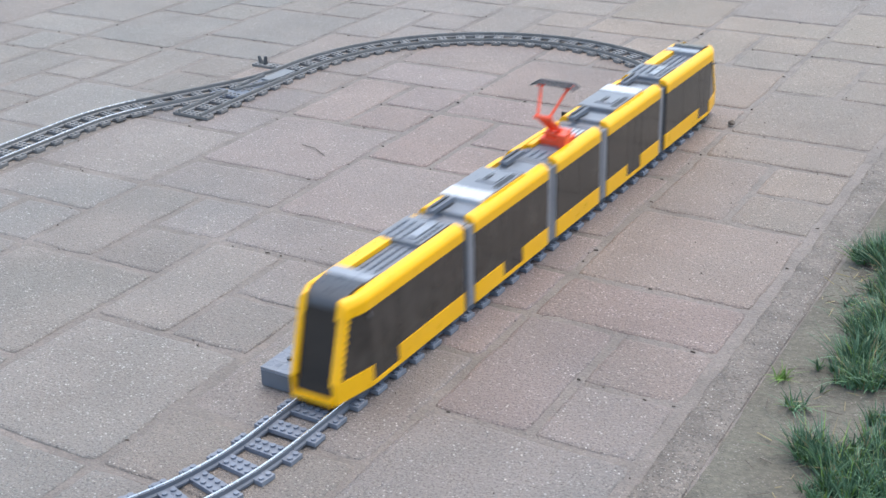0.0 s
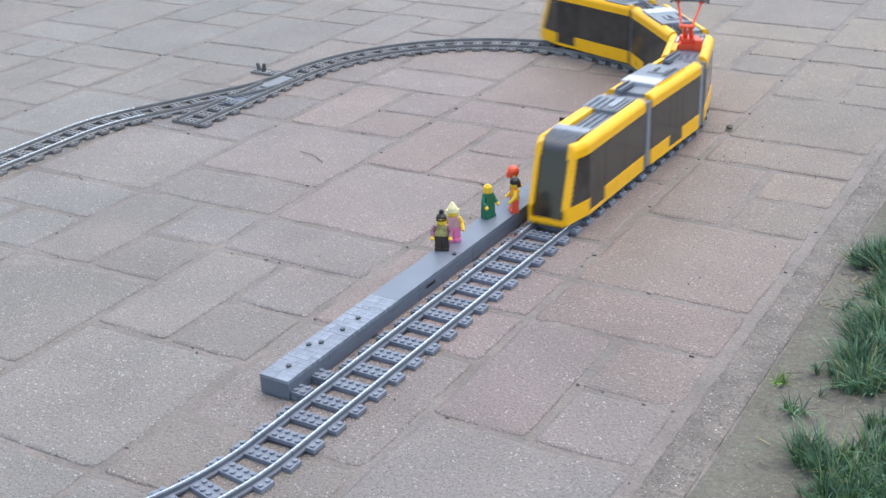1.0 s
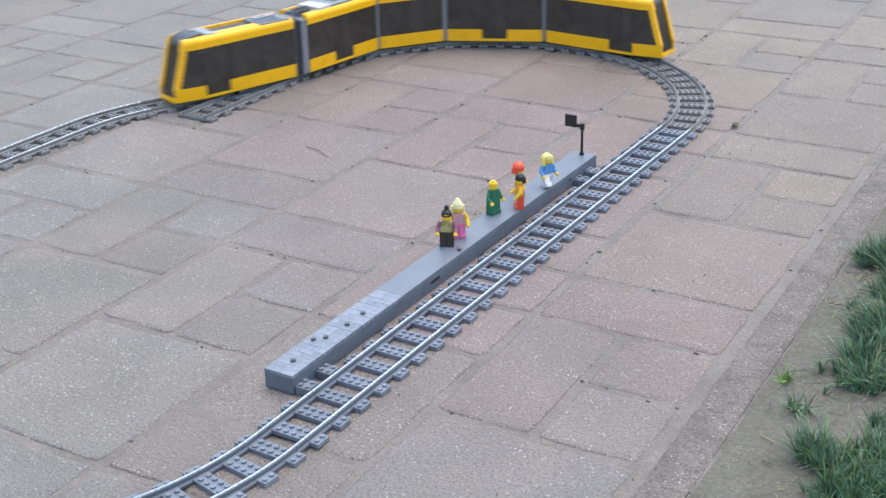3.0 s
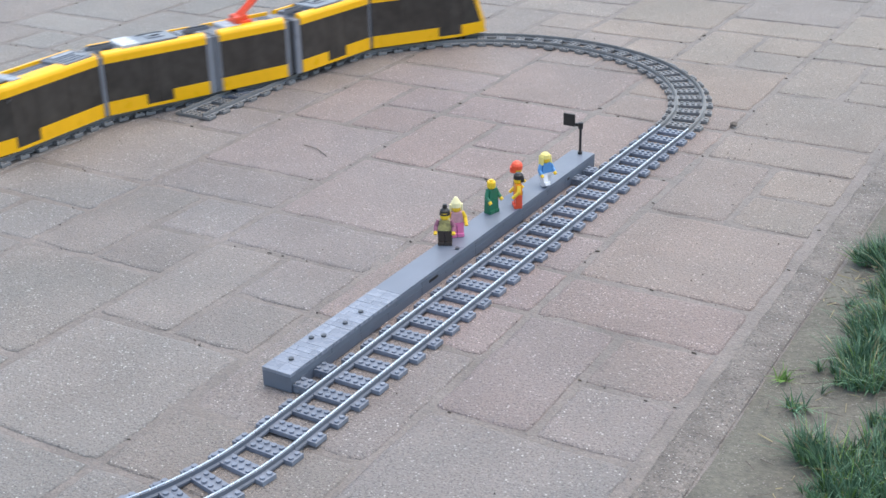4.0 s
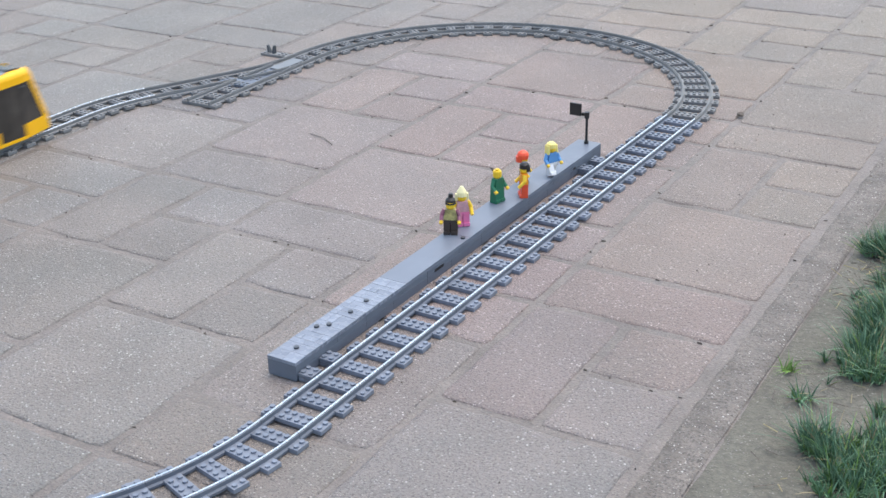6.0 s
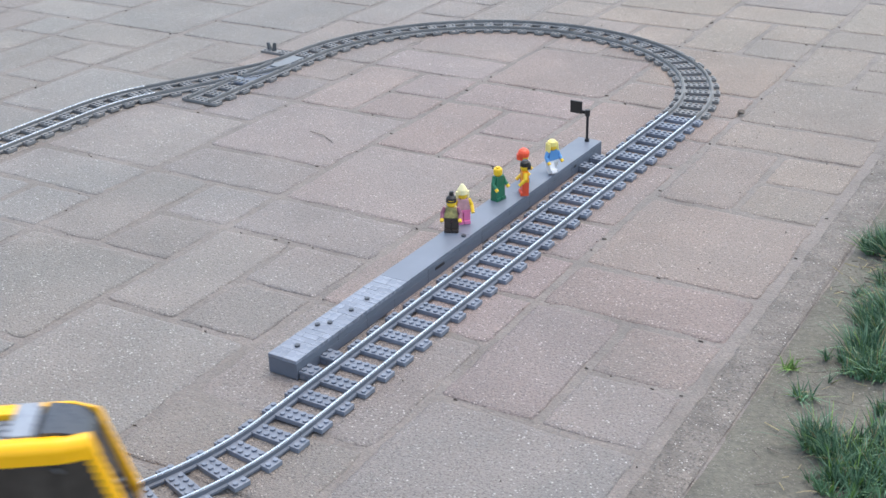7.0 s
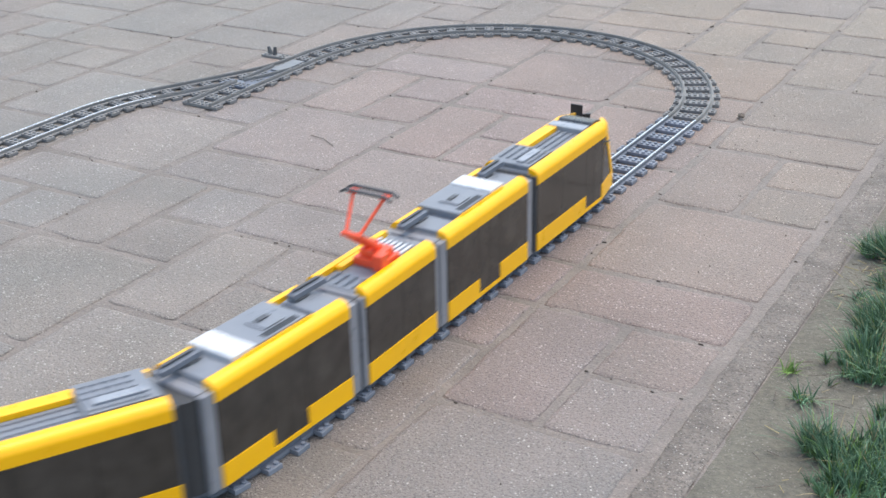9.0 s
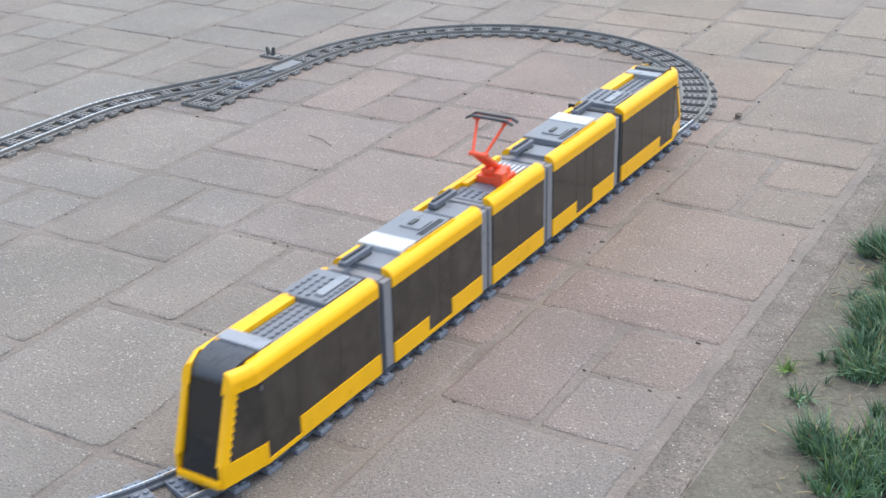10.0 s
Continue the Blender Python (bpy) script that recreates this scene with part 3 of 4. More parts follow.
def side_walls(sec, y0, y1, door):
    """Glazing, bands and door of both long sides between y0 and y1."""
    for side in (-1, 1):
        cuts = [y0] + ([door[0], door[1]] if door else []) + [y1]
        for a, b in zip(cuts, cuts[1:]):
            isdoor = door and a == door[0]
            if isdoor:
                mid = (a + b) / 2
                for c, d in ((a, mid), (mid, b)):
                    bm = bmesh.new()
                    panel(bm, side, [(HALF - 0.0006, c + 0.0001), (HALF - 0.0006, d - 0.0001)], SKIRT + 0.0045, BELT)
                    part("door", bm, GLAZING, sec, "dark smoked door leaf")
                bm = bmesh.new()
                panel(bm, side, [(HALF, a), (HALF, b)], SKIRT, SKIRT + 0.0042)
                part("door_sill", bm, YELLOW, sec)
            else:
                n = max(1, round((b - a) / 0.048))
                for k in range(n):
                    bm = bmesh.new()
                    panel(bm, side, [(HALF - 0.0006, a + (b - a) * k / n + 0.0001), (HALF - 0.0006, a + (b - a) * (k + 1) / n - 0.0001)], BAND + 0.0001, BELT)
                    part("window", bm, GLAZING, sec)
                bm = bmesh.new()
                panel(bm, side, [(HALF, a + 0.0001), (HALF, b - 0.0001)], SKIRT, BAND)
                part("lower_band", bm, YELLOW, sec)


def end_frame(sec, y, way, deep, material=None, label="grey portal of the gangway"):
    """The grey portal at an inner end; it stands proud of the end wall."""
    bm = bmesh.new()
    a, b = sorted((y, y + way * deep))
    for side in (-1, 1):
        panel(bm, side, [(0.0305, a + 0.0002), (0.0305, b)], SKIRT, 0.0985, 0.006, bevel=0.0008)
    hexa(bm, [(-0.0245, a + 0.0002, 0.0925), (0.0245, a + 0.0002, 0.0925), (0.0245, b, 0.0925), (-0.0245, b, 0.0925), (-0.0245, a + 0.0002, 0.0995), (0.0245, a + 0.0002, 0.0995), (0.0245, b, 0.0995), (-0.0245, b, 0.0995)], 0.0008)
    part("end_frame", bm, material or GANGWAY, sec, label)


BELLOWS = mat("bellows_plastic", (0.035, 0.037, 0.042), 0.5, vary=0.1, grain=90, blotch=30, bump=0.05)
GANGWAY = mat("gangway_plastic", (0.225, 0.236, 0.268), 0.35, vary=0.05, grain=90, blotch=30, bump=0.02)


def floor_and_bogie(sec, y0, y1, bogie):
    bm = bmesh.new()
    box(bm, -HALF + 0.0035, HALF - 0.0035, y0 + 0.001, y1 - 0.001, SKIRT + 0.001, BAND, 0.0004)
    part("chassis", bm, BLACK, sec)
    if bogie is not None:
        bm = bmesh.new()
        box(bm, -0.016, 0.016, bogie - 0.036, bogie + 0.036, 0.0105, SKIRT + 0.0012, 0.0006)
        part("bogie", bm, BLACK, sec)
        for dy in (-0.024, 0.024):
            bm = bmesh.new()
            for side in (-1, 1):
                m = Matrix.Translation((side * 0.0185, bogie + dy, HEAD + 0.0078)) @ pose(0, 0, 0, 0, 90, 0)
                disc(bm, 0, 0, -0.002, 0.002, 0.0078, 16, m=m)
            m = Matrix.Translation((-0.0165, bogie + dy, HEAD + 0.0078)) @ pose(0, 0, 0, 0, 90, 0)
            disc(bm, 0, 0, 0, 0.033, 0.0016, 8, m=m)
            part("wheelset", bm, DARK, sec)


def deck(sec, y0, y1, z=0.1005, studded=()):
    bm = bmesh.new()
    box(bm, -0.0205, 0.0205, y0, y1, BELT, z, 0.0005)
    for a, b, c, d in studded:
        studs(bm, a, b, c, d, z)
    part("roof_deck", bm, ROOF_GREY, sec)


def roof_box(sec, name, x0, x1, y0, y1, z0, z1, material=None, bevel=0.0007, label=""):
    bm = bmesh.new()
    box(bm, x0, x1, y0, y1, z0, z1, bevel)
    return part(name, bm, material or ROOF_GREY, sec, label)


def gangway_cap(sec, y, way):
    """Roof fittings at an inner end: a grey plate with a bar over the joint."""
    a, b = sorted((y - way * 0.002, y - way * 0.030))
    roof_box(sec, "roof_plate", -0.0165, 0.0195, a, b, 0.1005, 0.1042)
    roof_box(sec, "bar_foot", -0.0150, -0.0045, min(y - way * 0.024, y - way * 0.008), max(y - way * 0.024, y - way * 0.008), 0.1043, 0.1061, DARK)
    a, b = sorted((y + way * 0.017, y - way * 0.026))
    roof_box(sec, "cable_bar", -0.0135, -0.0055, a, b, 0.1062, 0.1112, GREY)
    roof_box(sec, "cable_bar_top", -0.0125, -0.0095, a + 0.004, b - 0.004, 0.1113, 0.1135, DARK)


def end_section(tram, f):
    """A driver's end; its nose points to +y; f: the side (+1 right, -1 left) on which its plain roof half lies."""
    sec = empty("end_section")
    sec.parent = tram
    y0, y1 = -END_LEN / 2, END_LEN / 2
    yn = y1 - NOSE
    door = (y1 - 0.091, y1 - 0.049)
    floor_and_bogie(sec, y0, yn, -BOGIE)
    side_walls(sec, y0, yn, door)
    for side in (-1, 1):
        # tapered nose sides
        bm = bmesh.new()
        panel(bm, side, [(HALF - 0.0006, yn + 0.0002), (TIP + 0.0022, y1 - 0.005)], BAND + 0.0001, BELT, 0.003, rake(BAND), rake(BELT))
        part("nose_window", bm, GLAZING, sec)
        bm = bmesh.new()
        panel(bm, side, [(HALF, yn + 0.0001), (TIP + 0.002, y1)], SKIRT + 0.0005, BAND, 0.004, 0.001, rake(BAND))
        part("lower_band", bm, YELLOW, sec)
        # ridged yellow corner pillar
        n = 9
        for k in range(n):
            bm = bmesh.new()
            za, zb = BAND + (0.0885 - BAND) * k / n, BAND + (0.0885 - BAND) * (k + 1) / n
            ya, yb = y1 - rake(za), y1 - rake(zb) - 0.0006
            x = TIP + 0.0022
            hexa(bm, [(side * (x - 0.0058), ya - 0.0062, za), (side * (x + 0.0020), ya - 0.0092, za), (side * x, ya, za), (side * (x - 0.0058), ya + 0.0006, za),
                      (side * (x - 0.0058), yb - 0.0062, zb), (side * (x + 0.0010), yb - 0.0064, zb), (side * x, yb, zb), (side * (x - 0.0058), yb + 0.0004, zb)], 0.0005)
            part("pillar_brick", bm, YELLOW, sec)
        bm = bmesh.new()
        roof_edge(bm, side, [(HALF, y0, 0), (HALF, yn + 0.004, 0)])
        part("roof_edge", bm, YELLOW, sec)
        bm = bmesh.new()
        roof_edge(bm, side, [(HALF, yn + 0.0042, 0), (TIP + 0.0023, y1 - rake(BELT) + 0.0002, -0.0012)], 0.0240, True)
        part("nose_roof_edge", bm, YELLOW, sec)
        # small mirror arm beside the cab
        bm = bmesh.new()
        stick(bm, (side * 0.0305, yn - 0.002, 0.0855), (side * 0.0355, yn + 0.004, 0.0845), 0.0011, 8)
        part("mirror", bm, DARK, sec)
    bm = bmesh.new()
    hexa(bm, [(-TIP, y1 - 0.004, SKIRT + 0.0005), (TIP, y1 - 0.004, SKIRT + 0.0005), (TIP, y1 + 0.0015, SKIRT + 0.0005), (-TIP, y1 + 0.0015, SKIRT + 0.0005),
              (-TIP, y1 - 0.004, 0.0195), (TIP, y1 - 0.004, 0.0195), (TIP, y1 + 0.001, 0.0195), (-TIP, y1 + 0.001, 0.0195)], 0.0008)
    part("bumper", bm, YELLOW, sec)
    bm = bmesh.new()
    w = TIP - 0.0038
    hexa(bm, [(-w, y1 - 0.006, 0.0197), (w, y1 - 0.006, 0.0197), (w, y1 - 0.0018, 0.0197), (-w, y1 - 0.0018, 0.0197),
              (-w, y1 - 0.006 - rake(0.095), 0.095), (w, y1 - 0.006 - rake(0.095), 0.095), (w, y1 - 0.0018 - rake(0.095), 0.095), (-w, y1 - 0.0018 - rake(0.095), 0.095)], 0.0006)
    part("windscreen", bm, SCREEN, sec, "raked dark smoked windscreen")
    # curved grey visor from the windscreen up to the roof
    bm = bmesh.new()
    rings = []
    for k in range(9):
        a = radians(90 * k / 8)
        y, z = y1 - rake(0.095) - 0.0015 - 0.0345 * (1 - math.cos(a)), 0.0945 + 0.0138 * math.sin(a)
        ww = w + 0.0028 * (1 - math.cos(a))
        rings.append([bm.verts.new(p) for p in ((-ww, y, z), (ww, y, z), (ww, y - 0.004, z - 0.006), (-ww, y - 0.004, z - 0.006))])
    for a, b in zip(rings, rings[1:]):
        for i in range(4):
            bm.faces.new((a[i], a[(i + 1) % 4], b[(i + 1) % 4], b[i]))
    bm.faces.new(rings[0])
    bm.faces.new(rings[-1][::-1])
    part("visor", bm, VISOR, sec, "curved dark grey visor over the windscreen")
    plate = y1 - 0.062
    sides = lambda a, b: (min(f * a, f * b), max(f * a, f * b))
    roof_box(sec, "visor_plate", *sides(-0.0245, 0.0195), plate - 0.017, plate, 0.1005, 0.1068, PALE_ROOF)
    deck(sec, y0, plate, studded=[(*sides(-0.0115, 0.0205), y0 + 0.060, plate - 0.018)])
    roof_box(sec, "roof_strip", *sides(-0.0235, -0.0120), y0 + 0.060, plate - 0.0175, 0.1005, 0.1058, YELLOW)
    # raised studded equipment plate
    bm = bmesh.new()
    a, b = sides(-0.0285, 0.0185)
    box(bm, a, b, y0 + 0.004, y0 + 0.058, 0.1007, 0.1060, 0.0006)
    studs(bm, *sides(-0.026, 0.000), y0 + 0.014, y0 + 0.056, 0.1060)
    studs(bm, *sides(0.010, 0.018), y0 + 0.010, y0 + 0.056, 0.1060)
    part("equipment_plate", bm, ROOF_GREY, sec)
    roof_box(sec, "equipment_tile", *sides(0.001, 0.0095), y0 + 0.010, y0 + 0.050, 0.1061, 0.1084, PALE_ROOF)
    end_frame(sec, y0, -1, 0.0038, DARK, "dark portal of the gangway")
    return sec


VISOR = mat("visor_plastic", (0.055, 0.062, 0.075), 0.32, vary=0.06, grain=90, blotch=30, bump=0.02)
PALE_ROOF = mat("roof_tile_plastic", (0.27, 0.30, 0.35), 0.30, vary=0.05, grain=90, blotch=30, bump=0.02)


def mid_section(tram, white_at):
    """A suspended middle section; white_at: the end (+1 or -1) by which its pale roof panel lies."""
    sec = empty("middle_section")
    sec.parent = tram
    y0, y1 = -MID_LEN / 2, MID_LEN / 2
    floor_and_bogie(sec, y0, y1, None)
    side_walls(sec, y0, y1, (-0.021, 0.021))
    for side in (-1, 1):
        bm = bmesh.new()
        roof_edge(bm, side, [(HALF, y0, 0), (HALF, y1, 0)])
        part("roof_edge", bm, YELLOW, sec)
    deck(sec, y0, y1)
    for way in (-1, 1):
        gangway_cap(sec, way * MID_LEN / 2, way)
        end_frame(sec, way * MID_LEN / 2, way, 0.0124)
        bm = bmesh.new()
        disc(bm, 0, way * (MID_LEN / 2 + GAP / 2), SKIRT + 0.002, 0.0975, 0.0262, 28)
        part("bellows", bm, BELLOWS, sec, "black folding gangway core")
    w = white_at
    a, b = sorted((w * 0.022, w * 0.048))
    roof_box(sec, "roof_panel", -0.0265, 0.0205, a, b, 0.1007, 0.1090, PALE, label="pale grey smooth roof panel")
    a, b = sorted((w * 0.0215, w * -0.040))
    roof_box(sec, "equipment_box", -0.0265, 0.0205, a, b, 0.1007, 0.1080)
    roof_box(sec, "hatch", -0.012, 0.010, w * -0.012 - 0.012, w * -0.012 + 0.012, 0.1081, 0.1094, ROOF_GREY)
    roof_box(sec, "hatch_handle", -0.006, -0.001, w * -0.012 - 0.007, w * -0.012 + 0.007, 0.1095, 0.1110, DARK)
    for k in range(3):
        roof_box(sec, "vent_slot", 0.0125 + 0.0022 * k, 0.0137 + 0.0022 * k, w * -0.012 - 0.02, w * -0.012 + 0.02, 0.1081, 0.1089, DARK, 0)
    bm = bmesh.new()
    for k in range(16):
        y = -0.038 + 0.0052 * k
        box(bm, 0.0206, 0.0236, y, y + 0.0030, 0.1045, 0.1068, 0.0003)
    part("eave_teeth", bm, YELLOW, sec)
    return sec


def short_section(tram):
    """The middle bogie section with the current collector."""
    sec = empty("pantograph_section")
    sec.parent = tram
    y0, y1 = -SHORT_LEN / 2, SHORT_LEN / 2
    floor_and_bogie(sec, y0, y1, 0.0)
    side_walls(sec, y0, y1, None)
    for side in (-1, 1):
        bm = bmesh.new()
        roof_edge(bm, side, [(HALF, y0, 0), (HALF, y1, 0)])
        part("roof_edge", bm, YELLOW, sec)
    deck(sec, y0, y1, studded=[(-0.018, 0.018, y0 + 0.004, y0 + 0.026)])
    for way in (-1, 1):
        end_frame(sec, way * SHORT_LEN / 2, way, 0.0066)
    for k in range(7):
        roof_box(sec, "grille_bar", -0.0185 + 0.0056 * k, -0.0155 + 0.0056 * k, 0.012, 0.040, 0.1006, 0.1062, PALE)
    roof_box(sec, "roof_strip", -0.0205, -0.0135, y0 + 0.028, 0.010, 0.1006, 0.105, YELLOW)
    # the current collector: base, lower arm, two upper rods, contact strip
    cy = 0.009
    bm = bmesh.new()
    box(bm, -0.013, 0.0185, cy - 0.020, cy + 0.008, 0.1007, 0.1085, 0.001)
    box(bm, -0.009, 0.015, cy - 0.016, cy + 0.004, 0.1085, 0.1155, 0.0015)
    box(bm, 0.010, 0.0205, cy - 0.024, cy - 0.012, 0.1007, 0.1165, 0.0012)
    box(bm, -0.013, -0.005, cy - 0.002, cy + 0.010, 0.1007, 0.1155, 0.0012)
    part("collector_base", bm, RED, sec, "bright red collector base")
    bm = bmesh.new()
    for x in (-0.0045, 0.0045):
        stick(bm, (x, cy - 0.002, 0.113), (x, cy - 0.037, 0.1385), 0.0034, 8)
    stick(bm, (-0.0105, cy - 0.037, 0.1385), (0.0105, cy - 0.037, 0.1385), 0.0026, 8)
    part("lower_arm", bm, RED, sec)
    for x in (-1, 1):
        bm = bmesh.new()
        stick(bm, (x * 0.0068, cy - 0.037, 0.1385), (x * 0.0165, cy - 0.009, 0.167), 0.0016, 8)
        part("upper_rod", bm, RED, sec)
        bm = bmesh.new()
        box(bm, x * 0.0165 - 0.004, x * 0.0165 + 0.004, cy - 0.013, cy - 0.005, 0.1655, 0.1682, 0.0006)
        part("strip_mount", bm, RED, sec)
    bm = bmesh.new()
    for dy in (cy - 0.0145, cy - 0.0035):
        box(bm, -0.0205, 0.0205, dy - 0.0016, dy + 0.0016, 0.1682, 0.1710, 0.0006)
        for x in (-1, 1):
            hexa(bm, [(x * 0.0205, dy - 0.0016, 0.1682), (x * 0.0265, dy - 0.0016, 0.1655), (x * 0.0265, dy + 0.0016, 0.1655), (x * 0.0205, dy + 0.0016, 0.1682),
                      (x * 0.0205, dy - 0.0016, 0.1710), (x * 0.0265, dy - 0.0016, 0.1678), (x * 0.0265, dy + 0.0016, 0.1678), (x * 0.0205, dy + 0.0016, 0.1710)])
    part("contact_strip", bm, DARK, sec)
    return sec


tram = tagged(empty("toy_tram"), "yellow five-section toy tram with dark windows and red pantograph", "toy tram")
lead = end_section(tram, 1)
mid_front = mid_section(tram, 1)
short = short_section(tram)
mid_back = mid_section(tram, -1)
trail = end_section(tram, -1)


# ---- grass, crumbs ----
def tuft(x, y, spread, crowns, height, label, material=None, lean=(0.0, 0.0), seed=0, wide=1.0):
    """A tuft of several crowns, each a spray of narrow bent blades from one root."""
    rng = random.Random(seed)
    bm = bmesh.new()
    for _ in range(crowns):
        a, r = rng.uniform(0, 2 * math.pi), spread * math.sqrt(rng.random())
        rx, ry = r * math.cos(a), r * math.sin(a)
        tip = (lean[0] + rng.gauss(0, 0.25), lean[1] + rng.gauss(0, 0.25))
        tall = height * rng.uniform(0.65, 1.1)
        for _ in range(rng.randint(9, 17)):
            b = rng.uniform(0, 2 * math.pi)
            bx, by = rx + 0.003 * math.cos(b) * rng.random(), ry + 0.003 * math.sin(b) * rng.random()
            h = tall * rng.uniform(0.45, 1.1)
            out = min(1.5, abs(rng.gauss(0, 0.62))) * wide
            dx, dy = math.cos(b) * out + tip[0], math.sin(b) * out + tip[1]
            w = rng.uniform(0.0004, 0.00085)
            c = rng.uniform(0, math.pi)
            px, py = -math.sin(c) * w, math.cos(c) * w
            droop = rng.uniform(0.0, 0.55) * (0.4 + out)
            u0 = rng.random()
            slot = 0 if u0 < 0.52 else 3 if u0 < 0.84 else 1 if u0 < 0.95 else 2
            last = None
            for k in range(5):
                u = k / 4
                cx, cy = bx + dx * h * (0.45 * u + 0.45 * u * u), by + dy * h * (0.45 * u + 0.45 * u * u)
                cz = h * (u - droop * u * u * 0.7) - 0.002
                ww = 1 - 0.92 * u ** 2.2
                pair = (bm.verts.new((cx - px * ww, cy - py * ww, cz)), bm.verts.new((cx + px * ww, cy + py * ww, cz)))
                if last:
                    f = bm.faces.new((last[0], last[1], pair[1], pair[0]))
                    f.material_index, f.smooth = slot, True
                last = pair
    ob = part("grass_tuft", bm, [material or BLADE, YOUNG, STRAW, material or MID_BLADE], None, "", pose(x, y, 0.003))
    tagged(ob, label, "grass", "grass tufts", "stuff")


DENSE = "dense dark green grass tuft on bare soil"
for k, (x, y, spread, crowns, high, lx) in enumerate((
        (0.399, 0.106, 0.017, 32, 0.034, -0.3), (0.420, 0.092, 0.020, 30, 0.031, 0.0), (0.436, 0.118, 0.022, 34, 0.030, 0.0), (0.443, 0.078, 0.022, 32, 0.028, 0.0),
        (0.456, 0.150, 0.026, 30, 0.030, 0.0), (0.432, 0.190, 0.012, 8, 0.022, -0.1), (0.470, 0.100, 0.030, 36, 0.030, 0.0), (0.416, 0.060, 0.013, 14, 0.022, -0.2), (0.430, 0.058, 0.016, 20, 0.026, 0.0),
        (0.392, 0.240, 0.013, 20, 0.027, -0.1), (0.410, 0.246, 0.016, 22, 0.030, 0.0), (0.388, 0.276, 0.014, 20, 0.032, -0.15), (0.404, 0.300, 0.018, 28, 0.033, 0.0),
        (0.384, 0.312, 0.012, 14, 0.030, -0.2), (0.384, 0.358, 0.012, 16, 0.032, -0.7), (0.402, 0.372, 0.016, 22, 0.034, -0.3), (0.420, 0.340, 0.022, 26, 0.034, 0.0),
        (0.348, 0.508, 0.008, 12, 0.030, -0.35), (0.366, 0.520, 0.014, 22, 0.036, -0.1), (0.386, 0.500, 0.018, 20, 0.034, 0.0), (0.396, 0.440, 0.020, 14, 0.030, 0.0),
        (0.372, 0.600, 0.024, 26, 0.036, 0.0), (0.450, 0.260, 0.036, 34, 0.034, 0.0), (0.440, 0.420, 0.036, 34, 0.036, 0.0), (0.490, 0.190, 0.040, 34, 0.034, 0.0),
        (0.378, 0.335, 0.012, 14, 0.030, -0.3), (0.396, 0.262, 0.014, 16, 0.028, 0.0), (0.356, 0.500, 0.010, 12, 0.034, -0.5), (0.392, 0.345, 0.014, 16, 0.032, -0.2), (0.388, 0.400, 0.012, 10, 0.028, -0.3),
        (0.338, 0.500, 0.008, 12, 0.027, -0.3), (0.350, 0.514, 0.010, 16, 0.030, -0.1), (0.362, 0.540, 0.014, 18, 0.034, 0.0), (0.376, 0.460, 0.010, 12, 0.026, -0.3), (0.372, 0.428, 0.010, 12, 0.028, -0.3), (0.384, 0.438, 0.012, 18, 0.032, -0.1), (0.390, 0.415, 0.012, 16, 0.032, -0.1), (0.366, 0.490, 0.010, 14, 0.030, -0.2))):
    tuft(x, y, spread, crowns, high, DENSE, lean=(lx, 0.0), seed=k)
tuft(0.334, 0.221, 0.006, 4, 0.016, "small yellow-green grass seedling on bare soil", YOUNG, seed=32, wide=2.2)
tuft(0.361, 0.181, 0.010, 6, 0.018, "small dark green grass tuft on bare soil", seed=33, wide=1.8)
tuft(0.368, 0.253, 0.010, 4, 0.020, "thin dark green grass tuft on bare soil", lean=(-0.3, 0.0), seed=34)
tuft(0.378, 0.205, 0.008, 1, 0.016, "thin dark green grass tuft on bare soil", seed=36)
tuft(0.362, 0.392, 0.014, 4, 0.018, "thin dark green grass tuft on bare soil", seed=35)


bm = bmesh.new()
rng = random.Random(5)
for k in range(210):
    x, y, a = rng.uniform(0.34, 0.47), rng.uniform(0.03, 0.62), rng.uniform(0, 6.3)
    if k > 110:
        x, y = rng.uniform(0.325, 0.40), rng.uniform(0.37, 0.49)
    n, z = rng.uniform(0.004, 0.019), rng.uniform(0.004, 0.007)
    stick(bm, (x, y, z), (x + n * math.cos(a), y + n * math.sin(a), z + rng.uniform(-0.002, 0.003)), rng.uniform(0.0003, 0.0006), 4, 0 if rng.random() < 0.6 else 1)
tagged(part("dry_stalks", bm, [STONE, STRAW]), "dry brown stalks lying on the soil", "stalks", kind="stuff")


def crumb_mesh(seed, r):
    rng = random.Random(seed)
    bm = bmesh.new()
    bmesh.ops.create_icosphere(bm, subdivisions=2, radius=r)
    for v in bm.verts:
        v.co *= 1 + 0.35 * noise.noise(v.co / r * 0.9 + Vector((seed * 3.1, 0, 0)))
        v.co.z *= 0.7
    return bm


